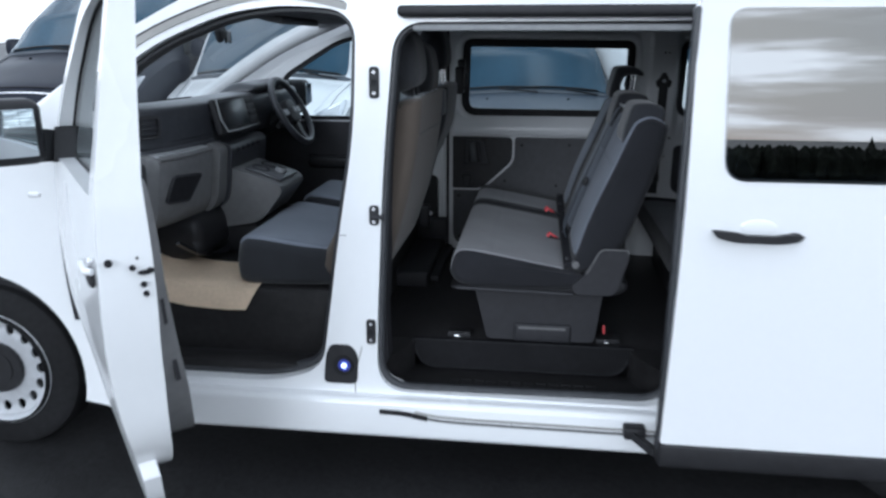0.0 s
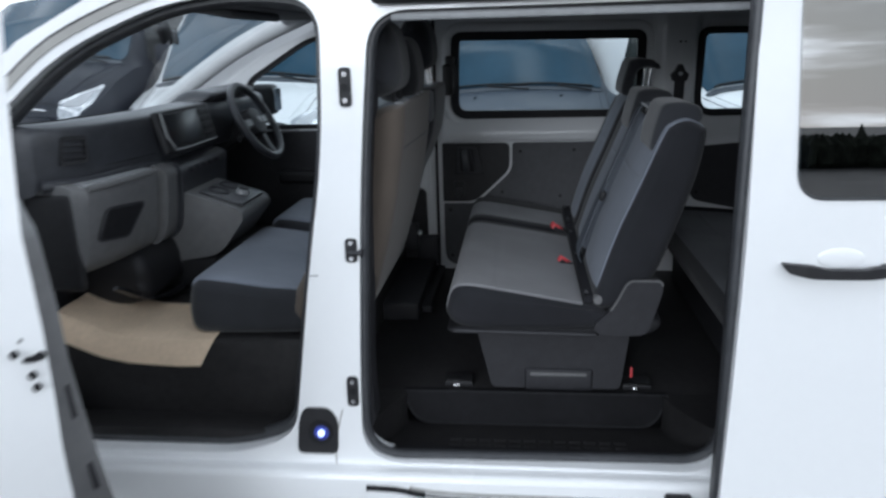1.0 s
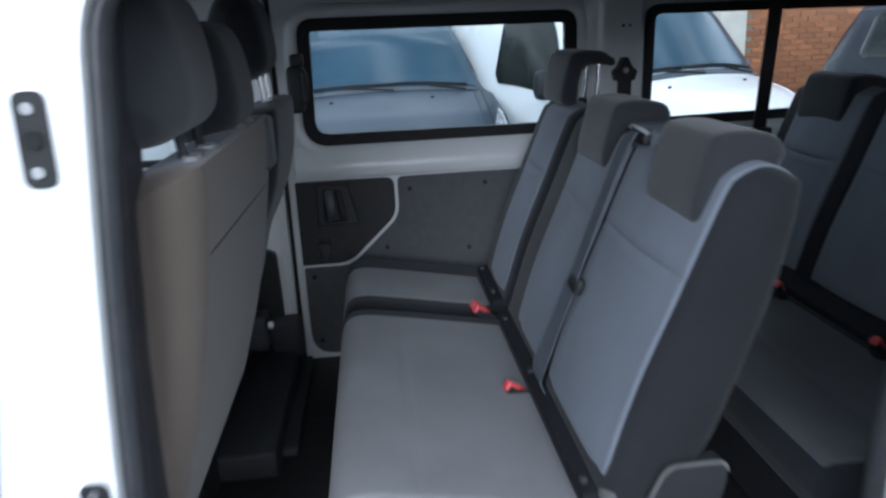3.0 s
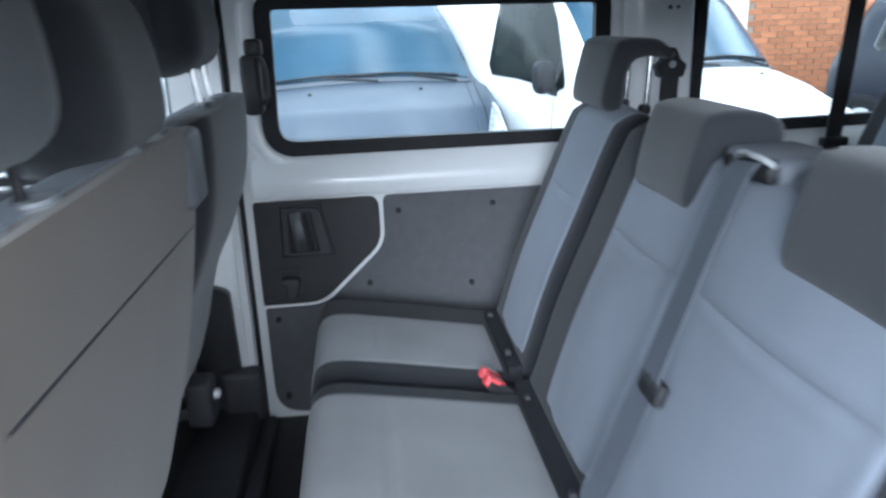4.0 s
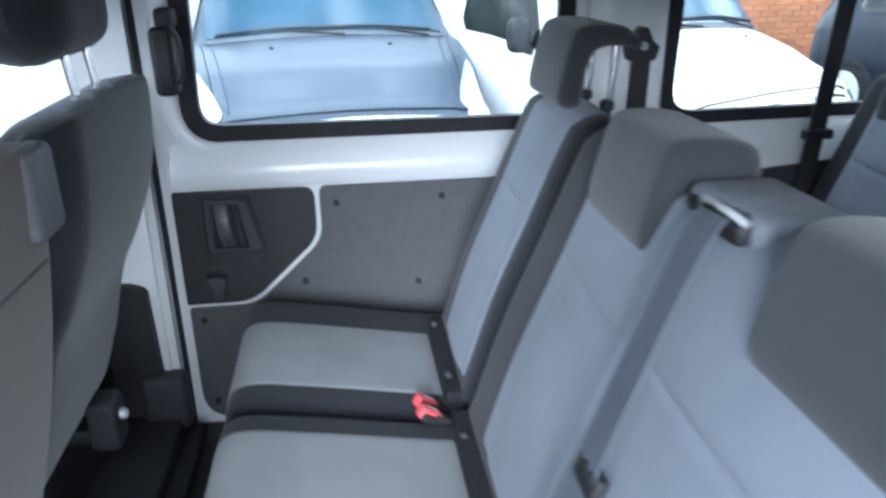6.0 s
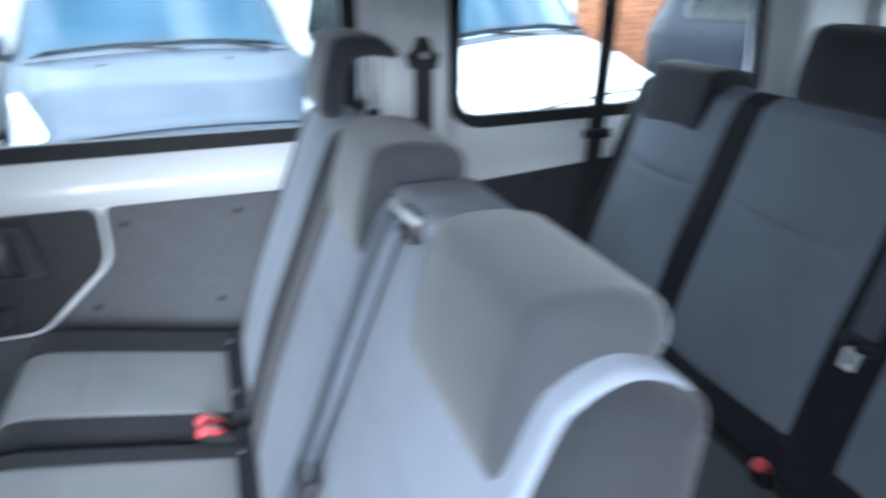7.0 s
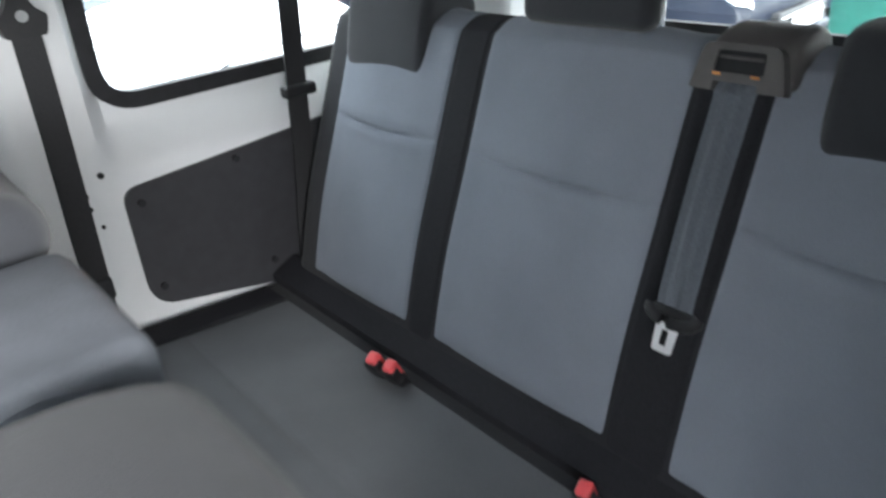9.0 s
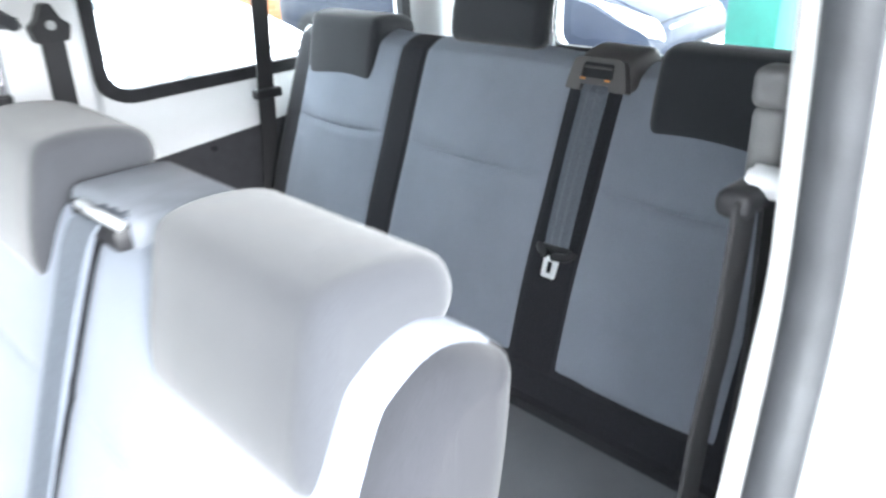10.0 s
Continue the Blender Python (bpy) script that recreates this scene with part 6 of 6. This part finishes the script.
    part("sticker", patch(lambda u, w: (base + run * (0.30 + 0.05 * w), 7.34 + 0.16 * u), 0.012, 2, 2), WHITE, wsn)
    for u in (0.30, 0.70):
        part("washer_jet", moved(cyl(0.014, 0.012, "z", (0, 0, 0), 10, bev=0.003), Matrix.Translation(proud(base - 0.16, 4.6 + 2.8 * u, 0.006))), RUBBER, v)
    for side in (-1, 1):
        turn_a = (lambda a: a) if side < 0 else (lambda a: 12 - a)
        part("side_window", patch(lambda u, w: (base + 0.30 + 0.30 * w ** 1.5 + (run + rear_end - 0.30 - 0.30 * w ** 1.5) * u, turn_a(3.10 + 0.80 * w)), 0.012), SIDE_GLASS, v, "dark side window")
        if name == "parked_car":
            part("side_window", patch(lambda u, w: (base + run + 0.85 + (length - base - run - 1.45) * u, turn_a(3.10 + 0.80 * w)), 0.012), SIDE_GLASS, v, "dark side window")
        mq = base + 0.40
        foot = proud(mq, turn_a(3.06), 0.0)
        mx, my, mz = foot.x + side * 0.10, foot.y + 0.01, foot.z + mh * 0.95
        shell = bmesh.new()
        bmesh.ops.create_uvsphere(shell, u_segments=18, v_segments=12, radius=1)
        for q in shell.verts:
            q.co = Vector([math.copysign(abs(c) ** 0.6, c) for c in q.co])
        shell.transform(Matrix.Translation((mx, my, mz)) @ Matrix.Diagonal((0.075, 0.055, mh, 1)))
        m = part("door_mirror", shell, PLASTIC if "van" in name else paint, v, "dark door mirror")
        part("mirror_arm", sweep([foot - Vector((side * 0.01, 0, 0)), (mx, my, mz - mh * 0.6)], flat(0.06, 0.04)), PLASTIC, m)
        hl = part("headlamp", patch(lambda u, w: (0.02 + 0.04 * u + (0.10 + lamp * u) * w, turn_a(4.45 - 1.15 * u - 0.55 * (1 - w) * (1 - u) - 0.25 * (1 - w))), 0.012, 12, 10), LAMP_GLASS, v, "clear headlamp")
        part("lamp_bowl", patch(lambda u, w: (0.08 + 0.04 * u + (0.05 + lamp * 0.6 * u) * w, turn_a(4.05 - 0.55 * u - 0.15 * (1 - w))), 0.015, 6, 5), STEEL, hl)
        part("bonnet_crease", sweep([proud(0.16 + (base - 0.18) * f, turn_a(4.72 - 0.3 * f), 0.001) for f in [i / 10 for i in range(11)]], disc(0.007, 6)), paint, v)
        part("bonnet_gap", sweep([proud(0.14 + (base - 0.10) * f, turn_a(3.98 - 0.10 * f), -0.001) for f in [i / 10 for i in range(11)]], disc(0.004, 6)), RUBBER, v)
        part("door_gap", sweep([proud(base + 0.42, turn_a(1.0 + 2.05 * f), -0.001) for f in [i / 8 for i in range(9)]], disc(0.004, 6)), RUBBER, v)
        for q in (axle, length - 0.8):
            part("wheel_arch", cyl(0.325, 0.05, "x", (side * (half - 0.020), q + 0.17, 0.31), 26), RUBBER, v)
            wv = part("wheel", cyl(0.31, 0.2, "x", (side * (half - 0.085), q + 0.17, 0.31), 24, bev=0.03), TYRE, v)
            part("rim", cyl(0.20, 0.02, "x", (side * (half + 0.012), q + 0.17, 0.31), 20), STEEL, wv)
    nose_line = lambda q, a0, a1, lift: [proud(q, a0 + (a1 - a0) * i / 12, lift) for i in range(13)]
    part("bonnet_gap", sweep(nose_line(0.085, 4.0, 8.0, 0.001), disc(0.006, 6)), RUBBER, v)
    part("nose_trim", sweep(nose_line(0.045, 4.6, 7.4, 0.004), disc(0.011, 8)), CHROME, v, "bright trim along the nose")
    part("grille", block(-half * 0.52, half * 0.52, -0.012, 0.10, z_nose - 0.42, z_nose - 0.25, 0.02, 3), PLASTIC, v)
    for i in range(3):
        part("grille_bar", block(-half * 0.50, half * 0.50, -0.020, 0.0, z_nose - 0.40 + 0.05 * i, z_nose - 0.385 + 0.05 * i, 0.004), CHROME, v)
    part("bumper", block(-half * 0.74, half * 0.74, -0.03, 0.16, 0.26, z_nose - 0.44, 0.05, 4), paint, v)
    part("number_plate", block(-0.26, 0.26, -0.045, -0.02, 0.36, 0.47, 0.004), WHITE, v)
    return v


SIDE_GLASS = material("dark_car_side_glass", (0.012, 0.014, 0.012), 0.12, vary=0.3, scale=4, stain=0.3, spec=0.25)
# Blue of the reflected sky is put into the windscreen's base colour
SKY_SCREEN = material("sky_blue_windscreen", (0.024, 0.057, 0.088), 0.16, vary=0.08, stain=0.25, stain_scale=1.2, spec=0.33)
COWL_GREY = material("grey_cowl_plastic", (0.065, 0.075, 0.09), 0.6, vary=0.1)
parked("parked_car", "silver-blue people carrier parked nose to the van", SILVER_BLUE, 0.49, 4.30, 0.98, 0.71, 1.01, 1.00, 1.70, 4.3, turn=6, rake=1.3, lamp=0.48, blunt=0.90)
parked("parked_van", "white panel van parked beside the silver-blue car", WHITE, 3.00, 3.82, 0.92, 0.82, 1.06, 0.85, 1.92, 4.8, turn=22, mh=0.11, rake=1.05, drop=0.14, rear_end=0.42, axle=0.60)
parked("parked_van", "white panel van parked ahead of the silver-blue car", WHITE, -1.93, 3.45, 0.88, 1.00, 1.20, 0.80, 1.98, 4.8, rake=1.0, pillar=0.5)
parked("parked_pickup", "dark blue tall pickup parked in the row", NAVY, -3.72, 3.40, 0.89, 1.18, 1.40, 0.85, 2.0, 5.0)
parked("parked_car", "dark blue car parked behind the van", NAVY, 6.35, 2.75, 0.88, 0.76, 0.98, 0.95, 1.60, 4.3, turn=6, rake=1.4, lamp=0.42)
parked("parked_car", "silver car parked behind the van", SILVER_BLUE, 8.7, 3.0, 0.88, 0.75, 1.0, 1.0, 1.55, 4.3, rake=1.4)

gp = thing("steel_post", "teal painted steel post of a canopy", "post", at=(4.6, 1.64, GROUND))
part("shaft", block(-0.14, 0.14, -0.14, 0.14, 0.0, 3.4, 0.02), TEAL, gp)
part("base_plate", block(-0.24, 0.24, -0.24, 0.24, 0.0, 0.03, 0.01), TEAL, gp)

# brick building beyond the vehicles, a low hedge bank behind the camera
house = thing("brick_building", "orange-brown brick building behind the parked vehicles", "building", at=(0, 0, GROUND))
part("wall", block(5.5, 16.0, 9.4, 9.8, 0, 4.6, 0.0), MORTAR, house)
part("roof", block(5.0, 16.3, 9.2, 14.0, 4.6, 4.75, 0.02), CHARCOAL, house)
part("pilaster", block(5.12, 5.49, 9.3, 9.8, 0, 4.6, 0.02), PALE_RENDER, house, "pale rendered corner pilaster")
part("side_wall", block(5.5, 5.9, 9.8, 13.8, 0, 4.6, 0.0), MORTAR, house)
hedge = bmesh.new()
rnd = random.Random(4)
for i in range(2400):
    x, h = -60 + 120 * i / 2400 + rnd.uniform(-0.3, 0.3), rnd.uniform(1.08, 1.13) + (rnd.random() < 0.008) * rnd.uniform(0.15, 0.5)
    m = Matrix.Translation((x, -24 + rnd.uniform(-1, 1), GROUND + h * 0.4)) @ Matrix.Rotation(rnd.uniform(0, 3), 4, "Z") @ Matrix.Diagonal((rnd.uniform(0.12, 0.3) if h < 1.14 else 0.09, 0.5, h * 0.55, 1))
    bmesh.ops.create_icosphere(hedge, subdivisions=1, radius=1.0, matrix=m)
for v in hedge.verts:
    v.co += Vector((rnd.uniform(-0.04, 0.04), rnd.uniform(-0.04, 0.04), rnd.uniform(-0.06, 0.06)))
tagged(part("hedge", hedge, HEDGE, smooth=False), "dark hedge bank across the yard", "hedge", kind="stuff")

# overhead line across the yard
wire = thing("overhead_cable", "thin black overhead cable across the yard", "cable", at=(0, -14, 0))
part("cable", sweep([(x, 0, 8.2 - 0.05 * x + 0.004 * (x - 4) ** 2) for x in range(-30, 41, 5)], disc(0.03, 6)), RUBBER, wire)
for x in (-30.2, 40.2):
    part("pole", cyl(0.12, 20, "z", (x, 0, 4), 10), CHARCOAL, wire)

# ---- bricks of the far building ----
BRICK = material("orange_brown_brick", (0.30, 0.115, 0.050), 0.9, scale=60, vary=0.18, bump=0.5, bump_scale=120, stain=0.2, stain_scale=1.2)
bn, bk = BRICK.node_tree.nodes, BRICK.node_tree.links
info, isle, addr, span_ = bn.new("ShaderNodeObjectInfo"), bn.new("ShaderNodeNewGeometry"), bn.new("ShaderNodeMath"), bn.new("ShaderNodeMapRange")
addr.operation = "ADD"
bk.new(info.outputs["Random"], addr.inputs[0])
bk.new(isle.outputs["Random Per Island"], addr.inputs[1])
span_.inputs["From Max"].default_value, span_.inputs["To Min"].default_value, span_.inputs["To Max"].default_value = 2.0, 0.6, 1.4
bk.new(addr.outputs["Value"], span_.inputs["Value"])
tone, bs = bn.new("ShaderNodeVectorMath"), bn["Principled BSDF"]
tone.operation = "SCALE"
bk.new(bs.inputs["Base Color"].links[0].from_socket, tone.inputs[0])
bk.new(span_.outputs["Result"], tone.inputs["Scale"])
bk.new(tone.outputs["Vector"], bs.inputs["Base Color"])
house_wall = next(o for o in house.children if o.name.startswith("wall"))
unit = block(-0.1075, 0.1075, -0.012, 0.0, -0.0325, 0.0325, 0.003, 1)
first = part("brick", unit, BRICK, house_wall, smooth=False)
shared, brick_mesh = 0, first.data
rest_v, rest_f = [], []
rnd = random.Random(9)
for row in range(60):
    for col in range(47):
        x, z = 5.62 + 0.225 * col + (0.1125 if row % 2 else 0), 0.04 + 0.075 * row
        if x > 15.9:
            continue
        y = 9.4 - rnd.uniform(0, 0.003)
        if 5.4 < x < 7.9 and 0.25 < z < 2.6 and shared < 299:
            o = first if shared == 0 else bpy.data.objects.new("brick", brick_mesh)
            if shared:
                scene.collection.objects.link(o)
                o.parent = house_wall
            o.location = (x, y, z)
            shared += 1
            continue
        k = len(rest_v)
        rest_v += [(x + a * 0.1075, y + b, z + c * 0.0325) for b in (-0.012, 0.0) for a, c in ((-1, -1), (1, -1), (1, 1), (-1, 1))]
        rest_f += [(k, k + 1, k + 2, k + 3), (k, k + 4, k + 5, k + 1), (k + 1, k + 5, k + 6, k + 2), (k + 2, k + 6, k + 7, k + 3), (k + 3, k + 7, k + 4, k)]
rest = bpy.data.meshes.new("brickwork")
rest.from_pydata(rest_v, [], rest_f)
rest.materials.append(BRICK)
ob = new("brickwork", rest)
ob.parent = house_wall
tagged(ob, "orange-brown brick courses of the far wall", kind="stuff")
